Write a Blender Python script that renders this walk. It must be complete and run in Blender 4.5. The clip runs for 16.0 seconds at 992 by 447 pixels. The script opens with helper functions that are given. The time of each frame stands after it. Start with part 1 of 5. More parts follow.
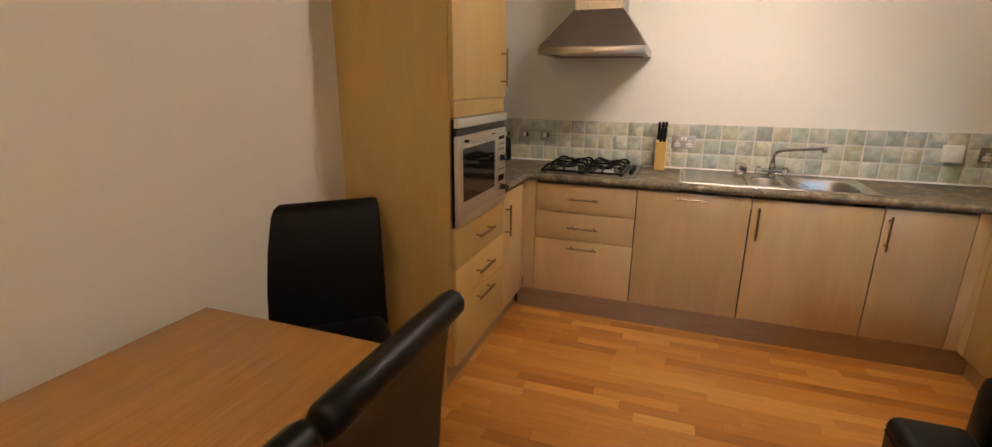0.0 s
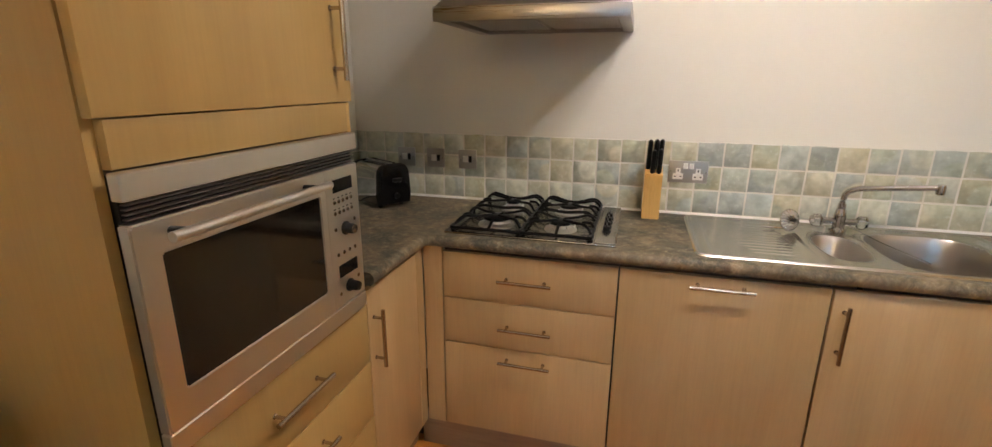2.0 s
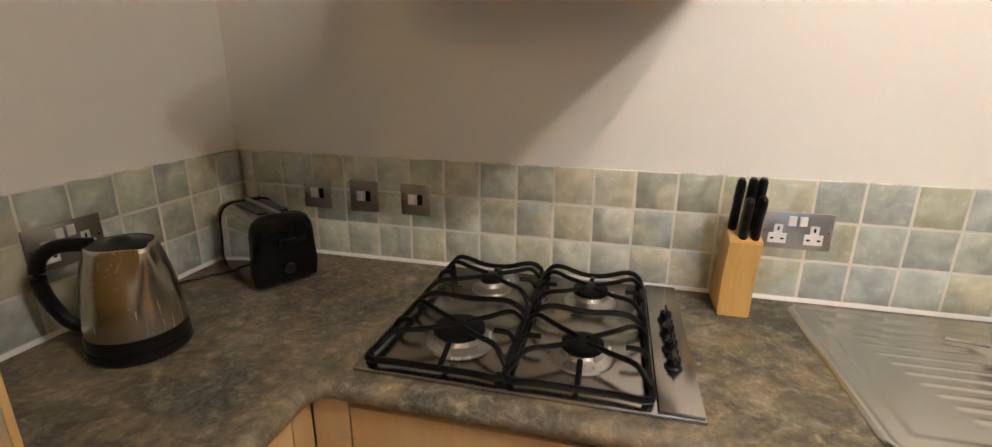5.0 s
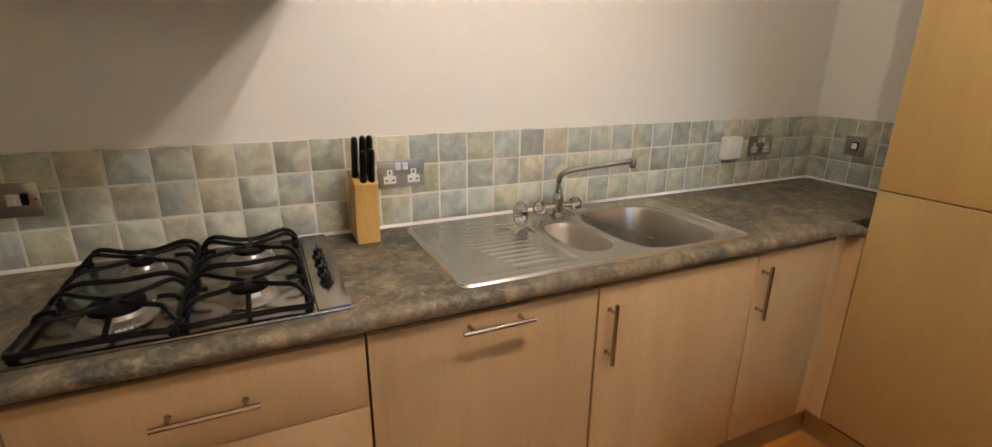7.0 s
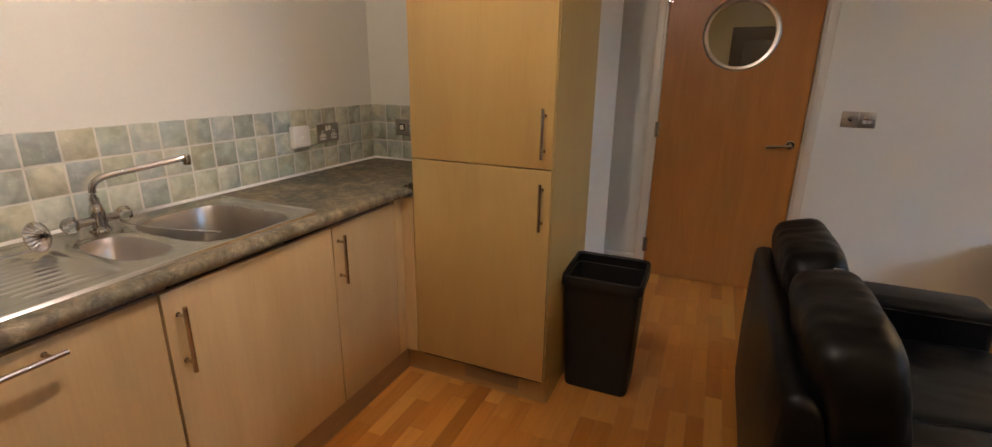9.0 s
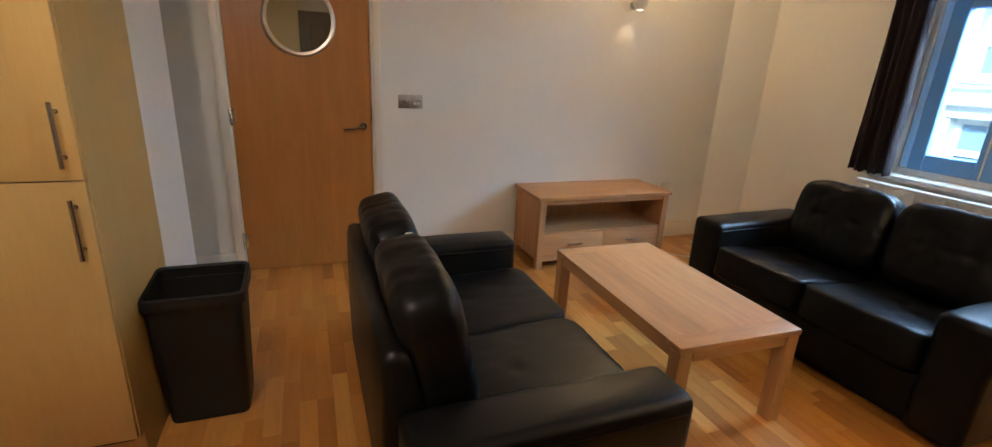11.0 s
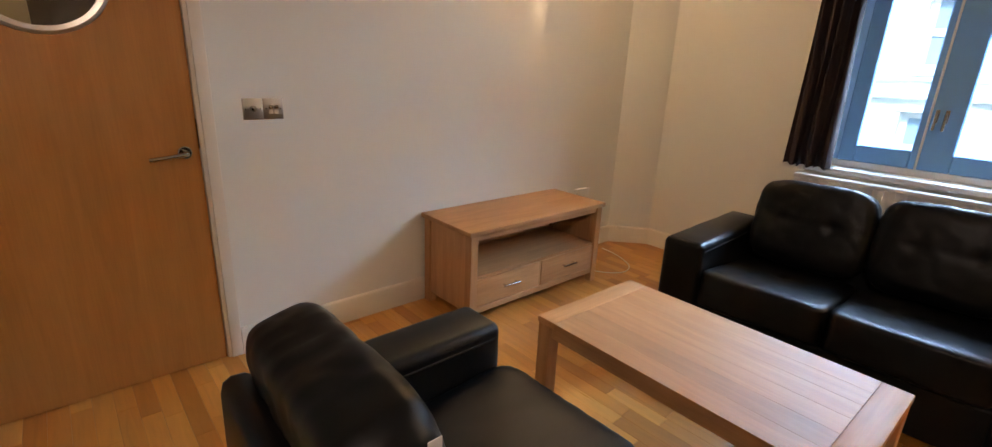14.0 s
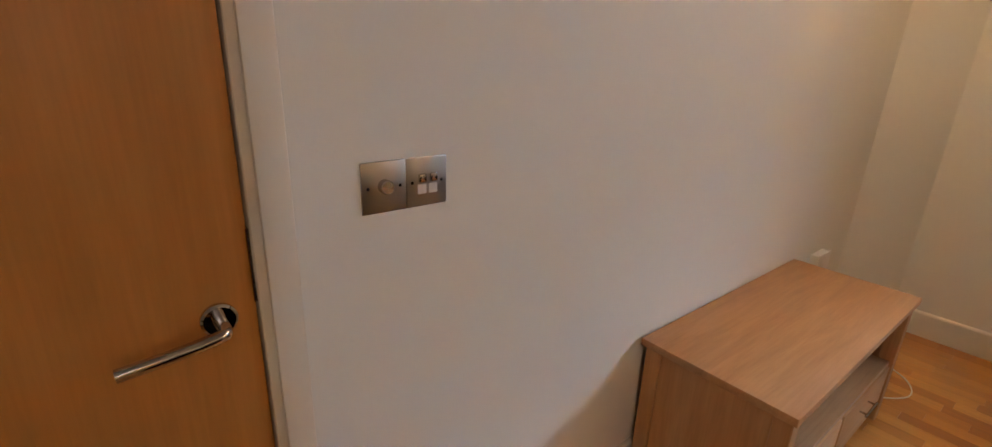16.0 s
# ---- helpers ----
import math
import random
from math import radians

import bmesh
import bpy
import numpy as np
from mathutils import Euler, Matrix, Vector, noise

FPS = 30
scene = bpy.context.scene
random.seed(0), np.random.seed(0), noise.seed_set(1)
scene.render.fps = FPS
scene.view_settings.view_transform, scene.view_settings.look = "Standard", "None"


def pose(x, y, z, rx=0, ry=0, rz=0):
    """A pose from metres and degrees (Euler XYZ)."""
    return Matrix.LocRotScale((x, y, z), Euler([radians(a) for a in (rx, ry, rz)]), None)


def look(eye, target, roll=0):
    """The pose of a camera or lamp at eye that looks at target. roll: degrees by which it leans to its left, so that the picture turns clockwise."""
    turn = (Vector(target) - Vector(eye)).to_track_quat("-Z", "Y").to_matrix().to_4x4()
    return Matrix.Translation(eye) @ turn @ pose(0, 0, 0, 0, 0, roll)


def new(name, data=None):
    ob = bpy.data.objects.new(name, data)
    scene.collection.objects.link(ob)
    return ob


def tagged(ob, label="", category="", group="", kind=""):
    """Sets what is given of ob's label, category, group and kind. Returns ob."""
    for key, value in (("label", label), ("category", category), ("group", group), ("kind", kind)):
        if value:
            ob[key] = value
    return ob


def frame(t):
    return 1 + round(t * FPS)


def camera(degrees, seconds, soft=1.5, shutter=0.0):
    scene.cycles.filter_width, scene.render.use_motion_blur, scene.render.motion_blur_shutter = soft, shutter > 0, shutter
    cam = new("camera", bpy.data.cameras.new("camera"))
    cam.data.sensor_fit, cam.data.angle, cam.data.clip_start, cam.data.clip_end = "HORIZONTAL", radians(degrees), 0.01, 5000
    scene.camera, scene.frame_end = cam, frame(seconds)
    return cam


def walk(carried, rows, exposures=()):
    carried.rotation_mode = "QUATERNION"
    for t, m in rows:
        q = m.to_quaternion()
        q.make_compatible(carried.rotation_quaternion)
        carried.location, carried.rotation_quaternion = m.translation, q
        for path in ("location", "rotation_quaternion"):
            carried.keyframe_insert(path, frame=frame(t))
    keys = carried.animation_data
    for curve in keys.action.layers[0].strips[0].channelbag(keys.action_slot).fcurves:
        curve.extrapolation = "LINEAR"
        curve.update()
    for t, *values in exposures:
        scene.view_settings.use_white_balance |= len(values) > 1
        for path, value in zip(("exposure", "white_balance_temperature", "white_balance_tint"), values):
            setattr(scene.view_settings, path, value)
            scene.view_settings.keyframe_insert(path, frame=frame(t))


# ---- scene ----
cam = camera(89.8, 16.0, soft=1.35)
PATH = [
    (0, (0.8, -3.46, 1.433), (0.141, -1.65, 0.892), 0.5),
    (0.5, (0.761, -3.052, 1.43), (0.161, -1.223, 0.886), 0.3),
    (1, (0.704, -2.688, 1.443), (0.152, -0.845, 0.896), 0.2),
    (1.5, (0.629, -2.346, 1.447), (0.107, -0.497, 0.89), 0.3),
    (2, (0.621, -2.074, 1.419), (0.104, -0.222, 0.868), 0.3),
    (2.5, (0.609, -1.793, 1.406), (0.119, 0.07, 0.868), 0.2),
    (3, (0.527, -1.571, 1.428), (0.053, 0.285, 0.851), 0.4),
    (3.2, (0.518, -1.515, 1.414), (0.013, 0.343, 0.872), -0.0),
    (5.3, (0.408, -1.198, 1.409), (-0.002, 0.67, 0.822), 1.1),
    (5.5, (0.405, -1.222, 1.408), (0.126, 0.669, 0.822), 0.6),
    (6, (0.425, -1.315, 1.416), (0.554, 0.59, 0.822), -0.0),
    (6.5, (0.451, -1.425, 1.405), (0.941, 0.421, 0.811), 0.2),
    (7, (0.458, -1.502, 1.399), (1.259, 0.228, 0.794), 0.6),
    (7.5, (0.468, -1.547, 1.387), (1.553, 0.021, 0.784), 0.8),
    (8, (0.493, -1.598, 1.387), (1.828, -0.236, 0.783), 1.2),
    (8.5, (0.541, -1.689, 1.386), (2.08, -0.562, 0.785), 0.7),
    (9, (0.527, -1.706, 1.37), (2.284, -0.949, 0.786), 0.8),
    (9.5, (0.529, -1.742, 1.381), (2.403, -1.373, 0.79), 1.2),
    (10, (0.519, -1.754, 1.383), (2.431, -1.8, 0.799), 1.8),
    (10.2, (0.526, -1.789, 1.399), (2.428, -1.966, 0.805), 2.0),
    (12.5, (0.641, -1.747, 1.389), (2.061, -3.023, 0.795), 3.2),
    (13, (0.887, -1.731, 1.389), (2.279, -3.031, 0.78), 3.1),
    (13.5, (1.243, -1.735, 1.37), (2.652, -3.02, 0.768), 2.6),
    (14, (1.675, -1.751, 1.348), (3.096, -3.026, 0.75), 2.5),
    (14.5, (2.098, -1.805, 1.332), (3.55, -3.044, 0.735), 2.0),
    (15, (2.515, -1.894, 1.349), (3.991, -3.094, 0.731), 2.1),
    (15.5, (2.908, -1.942, 1.35), (4.388, -3.133, 0.725), 1.9),
    (16, (3.239, -2.038, 1.357), (4.704, -3.236, 0.711), 2.1),
]
walk(cam, [(t, look(eye, target, roll)) for t, eye, target, roll in PATH],
     [(0, -0.06, 7150, 14), (1.5, -0.04, 6750, 12), (2, -0.05, 6500, 10), (3, 0.05, 6500, 10), (5.5, 0.1, 6500, 10), (6, -0.08, 6600, 12), (7.5, -0.13, 6700, 12), (9, -0.25, 7050, 16), (10, 0.06, 6650, 12), (12.5, 0.04, 7250, 18), (14, 0.06, 7350, 19), (14.5, 0.0, 8800, 36), (15, -0.03, 8800, 35), (15.5, 0.0, 8300, 28), (16, -0.06, 7500, 22)])

# ---- world and lights ----
scene.view_settings.exposure = 0.0
world = bpy.data.worlds.new("sky")
scene.world = world
world.use_nodes = True
wn = world.node_tree.nodes
sky = wn.new("ShaderNodeTexSky")
sky.sky_type, sky.sun_disc = "NISHITA", False
sky.sun_elevation, sky.sun_rotation = radians(35), radians(0)
wn["Background"].inputs["Strength"].default_value = 0.15
world.node_tree.links.new(sky.outputs[0], wn["Background"].inputs["Color"])
sun = bpy.data.lights.new("sun", "SUN")
sun.energy, sun.angle, sun.color = 14.0, radians(10), (0.52, 0.78, 1.0)
new("sun", sun).matrix_world = look((0, 0, 0), (0.15, -0.8, -0.6))

WARM, LOUNGE, KITCHEN = (1.0, 0.68, 0.36), (1.0, 0.74, 0.46), (1.0, 0.90, 0.84)
CEIL = 2.4


def spot(eye, target, watts, size=150, colour=WARM, radius=0.03, name="unseen_spotlight"):
    lamp = bpy.data.lights.new(name, "SPOT")
    lamp.energy, lamp.color, lamp.spot_size, lamp.spot_blend = watts, colour, radians(size), 0.75
    lamp.shadow_soft_size = radius
    new(name + "_beam", lamp).matrix_world = look(eye, target)


def bulb(x, y, z, watts, colour):
    lamp = bpy.data.lights.new("bulb", "POINT")
    lamp.energy, lamp.color, lamp.shadow_soft_size = watts, colour, 0.014
    new("bulb_light", lamp).location = (x, y, z)


# two bare bulbs of the kitchen ceiling light, and an unseen downlight added
BULBS = [(1.33, -1.18), (1.026, -1.18)]
BULB_Z = 2.35
SPOTS = [(0.3, -3.7)]
LZ = CEIL - 0.03
for (bx_, by_), watts in zip(BULBS, (19.0, 18.0)):
    bulb(bx_, by_, BULB_Z, watts, KITCHEN)
    # extra lamp added at each bulb to strengthen its light on the worktop
    spot((bx_, by_, BULB_Z), (1.0, -0.35, 0.8), watts * 1.05, 100, KITCHEN, 0.014, "reflector")
# unseen lamps added to brighten the oven cabinet's side and the hall
spot((0.3, -3.7, LZ), (-0.1, -1.7, 0.9), 14, 120)
spot((5.6, -1.6, LZ), (6.2, -1.7, 0), 40)
# uplighters on the lounge walls; the pier one is unseen, added as fill
spot((3.9, -4.13, 1.95), (3.9, -4.129, 9), 96, 165, LOUNGE, 0.03, "wall_uplight")
spot((0.35, -4.79, 1.95), (0.35, -4.789, 9), 135, 165, LOUNGE, 0.03, "wall_uplight")
# the narrow downward beam of the wall light
spot((3.94, -4.12, 1.826), (3.985, -4.08, 1.45), 1.7, 60, LOUNGE, 0.008, "wall_downlight")
# daylight that falls from the sky above the street through the window
day = bpy.data.lights.new("window_daylight", "AREA")
day.shape, day.size, day.size_y, day.energy, day.color = "RECTANGLE", 3.4, 1.0, 1300, (0.36, 0.63, 1.0)
new("window_daylight", day).matrix_world = look((1.15, -6.6, 2.75), (2.3, -4.0, 0.6))

# ---- mesh helpers ----
HOME = {}


def thing(name, label, category, at=(0, 0, 0), rz=0.0, world_coords=True, group="", kind=""):
    ob = new(name)
    ob.empty_display_size = 0.1
    ob.location, ob.rotation_euler = at, (0, 0, radians(rz))
    HOME[ob.name] = Vector(at) if world_coords else Vector((0, 0, 0))
    return tagged(ob, label, category, group, kind)


def finish(name, bm, material, sharp=35):
    bmesh.ops.recalc_face_normals(bm, faces=bm.faces)
    me = bpy.data.meshes.new(name)
    bm.to_mesh(me)
    bm.free()
    for p in me.polygons:
        p.use_smooth = True
    me.set_sharp_from_angle(angle=radians(sharp))
    if material:
        me.materials.append(material)
    return me


def part(name, bm, material, parent, label="", sharp=35):
    off = HOME[parent.name]
    bmesh.ops.translate(bm, verts=bm.verts, vec=-off)
    ob = new(name, finish(name, bm, material, sharp))
    ob.parent = parent
    HOME[ob.name] = off
    return tagged(ob, label)


def single(name, bm, material, label, category="", kind="", group="", sharp=35):
    ob = new(name, finish(name, bm, material, sharp))
    HOME[ob.name] = Vector((0, 0, 0))
    return tagged(ob, label, category, group, kind)


def B():
    return bmesh.new()


def box(bm, lo, hi, r=0.0, seg=1, m=None):
    lo, hi = Vector(lo), Vector(hi)
    made = bmesh.ops.create_cube(bm, size=1.0)
    vs = made["verts"]
    c, s = (lo + hi) / 2, hi - lo
    for v in vs:
        v.co = Vector((v.co.x * s.x, v.co.y * s.y, v.co.z * s.z)) + c
        if m is not None:
            v.co = m @ v.co
    if r > 0:
        es = list({e for v in vs for e in v.link_edges})
        bmesh.ops.bevel(bm, geom=es, offset=min(r, min(abs(s.x), abs(s.y), abs(s.z)) * 0.45), segments=seg, affect="EDGES", profile=0.5)
    return bm


def bx(lo, hi, r=0.0, seg=1, m=None):
    return box(B(), lo, hi, r, seg, m)


def cyl(bm, p0, p1, r0, r1=None, seg=16):
    p0, p1 = Vector(p0), Vector(p1)
    d = p1 - p0
    m = Matrix.Translation((p0 + p1) / 2) @ d.to_track_quat("Z", "Y").to_matrix().to_4x4()
    bmesh.ops.create_cone(bm, cap_ends=True, segments=seg, radius1=r0, radius2=r0 if r1 is None else r1, depth=d.length, matrix=m)
    return bm


def ring_faces(bm, rings, closed=False, cap=True):
    n = len(rings[0])
    pairs = list(zip(rings, rings[1:])) + ([(rings[-1], rings[0])] if closed else [])
    for a, b in pairs:
        for i in range(n):
            bm.faces.new((a[i], a[(i + 1) % n], b[(i + 1) % n], b[i]))
    if cap and not closed:
        bm.faces.new(rings[0][::-1])
        bm.faces.new(rings[-1])


def tube(bm, pts, r, seg=8, closed=False):
    pts = [Vector(p) for p in pts]
    rings, n = [], len(pts)
    up = Vector((0, 0, 1))
    for i, p in enumerate(pts):
        a = pts[i - 1] if (i > 0 or closed) else p
        b = pts[(i + 1) % n] if (i < n - 1 or closed) else p
        d = (b - a).normalized()
        side = d.cross(up)
        if side.length < 0.05:
            side = d.cross(Vector((1, 0, 0)))
        side.normalize()
        other = side.cross(d)
        rr = r[i] if isinstance(r, (list, tuple)) else r
        rings.append([bm.verts.new(p + rr * (math.cos(t) * side + math.sin(t) * other)) for t in (2 * math.pi * k / seg for k in range(seg))])
    ring_faces(bm, rings, closed)
    return bm


def lathe(bm, prof, seg=24, centre=(0, 0, 0), m=None, cap=True):
    rings = []
    for r, z in prof:
        ring = []
        for k in range(seg):
            t = 2 * math.pi * k / seg
            p = Vector((r * math.cos(t), r * math.sin(t), z))
            ring.append(bm.verts.new((m @ p if m else p) + Vector(centre)))
        rings.append(ring)
    ring_faces(bm, rings, cap=cap)
    return bm


def prism(bm, poly, axis, a, b):
    """A polygon swept along an axis from a to b; poly holds the two other coordinates in order."""
    def put(u, v, w):
        return {"x": (w, u, v), "y": (u, w, v), "z": (u, v, w)}[axis]
    ra = [bm.verts.new(put(u, v, a)) for u, v in poly]
    rb = [bm.verts.new(put(u, v, b)) for u, v in poly]
    ring_faces(bm, [ra, rb])
    return bm


def smooth_path(pts, n=6, closed=False):
    """Catmull-Rom curve through points."""
    pts = [Vector(p) for p in pts]
    out, k = [], len(pts)
    for i in range(k if closed else k - 1):
        p1, p2 = pts[i], pts[(i + 1) % k]
        p0 = pts[i - 1] if (i > 0 or closed) else p1
        p3 = pts[(i + 2) % k] if (i < k - 2 or closed) else p2
        for j in range(n):
            t = j / n
            out.append(0.5 * (2 * p1 + (p2 - p0) * t + (2 * p0 - 5 * p1 + 4 * p2 - p3) * t * t + (3 * p1 - p0 - 3 * p2 + p3) * t ** 3))
    if not closed:
        out.append(pts[-1])
    return out


def puff(size, power=5.0, cuts=14, dimples=(), crease=0.004, seed=0.0, face="z"):
    """A stuffed leather cushion centred on the origin: rounded box with buttoned hollows on one side."""
    bm = B()
    bmesh.ops.create_cube(bm, size=2.0)
    bmesh.ops.subdivide_edges(bm, edges=bm.edges, cuts=cuts, use_grid_fill=True)
    h = Vector(size) / 2
    for v in bm.verts:
        p = v.co
        k = (abs(p.x) ** power + abs(p.y) ** power + abs(p.z) ** power) ** (1 / power)
        q = p / k
        w = Vector((q.x * h.x, q.y * h.y, q.z * h.z))
        n = noise.noise(Vector((w.x * 7 + seed, w.y * 7, w.z * 7)))
        n2 = noise.noise(Vector((w.x * 22 + seed, w.y * 9, w.z * 22)))
        ridge = 1 - abs(noise.noise(Vector((w.x * 16 + seed, w.y * 5, w.z * 9 + seed)))) * 2.2
        w += q.normalized() * (n * crease + n2 * crease * 0.45 - max(0.0, ridge) ** 3 * crease * 0.7)
        top = q.z if face == "z" else -q.y
        if top > 0.3:
            for du, dv in dimples:
                other = w.y if face == "z" else w.z
                d2 = (w.x - du) ** 2 + (other - dv) ** 2
                fall = 0.009 * math.exp(-d2 / 0.0007) + 0.0045 * (math.exp(-abs(other - dv) / 0.008) * math.exp(-abs(w.x - du) / 0.06) + math.exp(-abs(w.x - du) / 0.008) * math.exp(-abs(other - dv) / 0.06))
                if face == "z":
                    w.z -= fall
                else:
                    w.y += fall
        v.co = w
    return bm


# ---- materials ----
class N:
    """A small wrapper round one node material."""

    def __init__(self, name, rough=0.5, metal=0.0, spec=0.5):
        self.m = bpy.data.materials.new(name)
        self.m.use_nodes = True
        self.t = self.m.node_tree
        self.b = self.t.nodes["Principled BSDF"]
        self.b.inputs["Roughness"].default_value = rough
        self.b.inputs["Metallic"].default_value = metal
        self.b.inputs["Specular IOR Level"].default_value = spec

    def node(self, kind, **inputs):
        n = self.t.nodes.new(kind)
        for k, v in inputs.items():
            self.put(n.inputs[k.replace("_", " ")], v)
        return n

    def put(self, socket, v):
        if isinstance(v, bpy.types.NodeSocket):
            self.t.links.new(v, socket)
        else:
            socket.default_value = v

    def coords(self, scale=(1, 1, 1), jitter=False, kind="Object"):
        tc = self.node("ShaderNodeTexCoord")
        src = tc.outputs[kind]
        if jitter:
            oi = self.node("ShaderNodeObjectInfo")
            add = self.node("ShaderNodeVectorMath")
            add.operation = "ADD"
            mul = self.node("ShaderNodeMath")
            mul.operation = "MULTIPLY"
            self.put(mul.inputs[0], oi.outputs["Random"])
            mul.inputs[1].default_value = 37.0
            self.put(add.inputs[0], src)
            self.put(add.inputs[1], mul.outputs[0])
            src = add.outputs[0]
        mp = self.node("ShaderNodeMapping")
        mp.inputs["Scale"].default_value = scale
        self.put(mp.inputs["Vector"], src)
        return mp.outputs[0]

    def noise(self, vec, scale, detail=4, rough=0.55, distort=0.0):
        n = self.node("ShaderNodeTexNoise")
        self.put(n.inputs["Vector"], vec)
        n.inputs["Scale"].default_value, n.inputs["Detail"].default_value = scale, detail
        n.inputs["Roughness"].default_value, n.inputs["Distortion"].default_value = rough, distort
        return n.outputs["Fac"]

    def ramp(self, fac, stops, ease="LINEAR"):
        n = self.node("ShaderNodeValToRGB")
        n.color_ramp.interpolation = ease
        el = n.color_ramp.elements
        while len(el) < len(stops):
            el.new(0.5)
        for e, (p, c) in zip(el, stops):
            e.position, e.color = p, (*c, 1) if len(c) == 3 else c
        self.put(n.inputs["Fac"], fac)
        return n.outputs["Color"]

    def mix(self, fac, a, b, how="MIX"):
        n = self.node("ShaderNodeMix")
        n.data_type, n.blend_type = "RGBA", how
        self.put(n.inputs[0], fac)
        self.put(n.inputs[6], a if not isinstance(a, tuple) else (*a, 1))
        self.put(n.inputs[7], b if not isinstance(b, tuple) else (*b, 1))
        return n.outputs[2]

    def base(self, c):
        self.put(self.b.inputs["Base Color"], (*c, 1) if isinstance(c, tuple) else c)
        return self

    def bump(self, h, strength=0.1, distance=0.002):
        n = self.node("ShaderNodeBump", Height=h)
        n.inputs["Strength"].default_value, n.inputs["Distance"].default_value = strength, distance
        self.put(self.b.inputs["Normal"], n.outputs[0])
        return self

    def rough(self, fac, lo, hi):
        n = self.node("ShaderNodeMapRange")
        self.put(n.inputs[0], fac)
        n.inputs[3].default_value, n.inputs[4].default_value = lo, hi
        self.put(self.b.inputs["Roughness"], n.outputs[0])
        return self


def G(v):
    return (v, v, v)


def plain(name, colour, rough=0.5, metal=0.0, var=0.12, scale=14, bump=0.05, spec=0.5):
    s = N(name, rough, metal, spec)
    f = s.noise(s.coords(), scale, 5)
    f2 = s.noise(s.coords(), scale * 9, 3)
    c = tuple(colour)
    s.base(s.mix(f, tuple(x * (1 - var) for x in c), tuple(min(1, x * (1 + var)) for x in c)))
    s.rough(f2, max(0.02, rough - 0.06), min(1, rough + 0.06))
    if bump:
        s.bump(f2, bump, 0.001)
    return s.m


def wood(name, dark, mid, light, along="z", rough=0.4, jitter=True, stretch=14.0, scale=3.0, fine=0.3, island=False):
    s = N(name, rough)
    k = [stretch, stretch, stretch]
    k["xyz".index(along)] = 1.0
    v = s.coords(tuple(k), jitter)
    a = s.noise(v, scale, 6, 0.6, 0.6)
    c = s.ramp(a, [(0.25, dark), (0.5, mid), (0.75, light)])
    k2 = [150, 150, 150]
    k2["xyz".index(along)] = 6
    g = s.noise(s.coords(tuple(k2), jitter), 1.0, 3)
    c = s.mix(fine, c, s.ramp(g, [(0.35, tuple(x * 0.6 for x in mid)), (0.6, light)]), "MIX")
    if jitter or island:
        if island:
            src = s.node("ShaderNodeNewGeometry").outputs["Random Per Island"]
        else:
            src = s.node("ShaderNodeObjectInfo").outputs["Random"]
        c = s.mix(1.0, c, s.ramp(src, [(0.0, G(0.86)), (1.0, G(1.1))]), "MULTIPLY")
    s.base(c)
    s.rough(a, rough - 0.05, rough + 0.08)
    s.bump(g, 0.06, 0.0006)
    return s.m


def wall_paint(name, colour):
    s = N(name, 0.75)
    v = s.coords()
    f = s.noise(v, 1.6, 4)
    g = s.noise(v, 160, 3)
    s.base(s.mix(f, tuple(x * 0.965 for x in colour), tuple(min(0.9, x * 1.02) for x in colour)))
    h = s.mix(0.35, g, s.noise(v, 12, 3))
    s.bump(h, 0.12, 0.002)
    return s.m


def floor_wood(name, island):
    s = N(name, 0.3)
    if island:
        rnd = s.node("ShaderNodeNewGeometry").outputs["Random Per Island"]
        v0 = s.coords((1, 1, 1))
    else:
        rnd = s.node("ShaderNodeObjectInfo").outputs["Random"]
        v0 = s.coords((1, 1, 1), True)
    add = s.node("ShaderNodeVectorMath")
    add.operation = "ADD"
    mul = s.node("ShaderNodeMath")
    mul.operation = "MULTIPLY"
    s.put(mul.inputs[0], rnd)
    mul.inputs[1].default_value = 53.0
    s.put(add.inputs[0], v0)
    s.put(add.inputs[1], mul.outputs[0])
    mp = s.node("ShaderNodeMapping")
    mp.inputs["Scale"].default_value = (1.5, 16, 16)
    s.put(mp.inputs["Vector"], add.outputs[0])
    a = s.noise(mp.outputs[0], 2.2, 6, 0.62, 0.8)
    tone = s.ramp(rnd, [(0.0, (0.36, 0.127, 0.021)), (0.2, (0.48, 0.186, 0.034)), (0.7, (0.57, 0.24, 0.048)), (1.0, (0.68, 0.325, 0.082))])
    c = s.mix(1.0, tone, s.ramp(a, [(0.25, G(0.82)), (0.5, G(0.98)), (0.78, G(1.1))]), "MULTIPLY")
    s.base(c)
    s.rough(a, 0.24, 0.36)
    s.bump(a, 0.04, 0.0005)
    s.b.inputs["Coat Weight"].default_value, s.b.inputs["Coat Roughness"].default_value = 0.25, 0.2
    return s.m


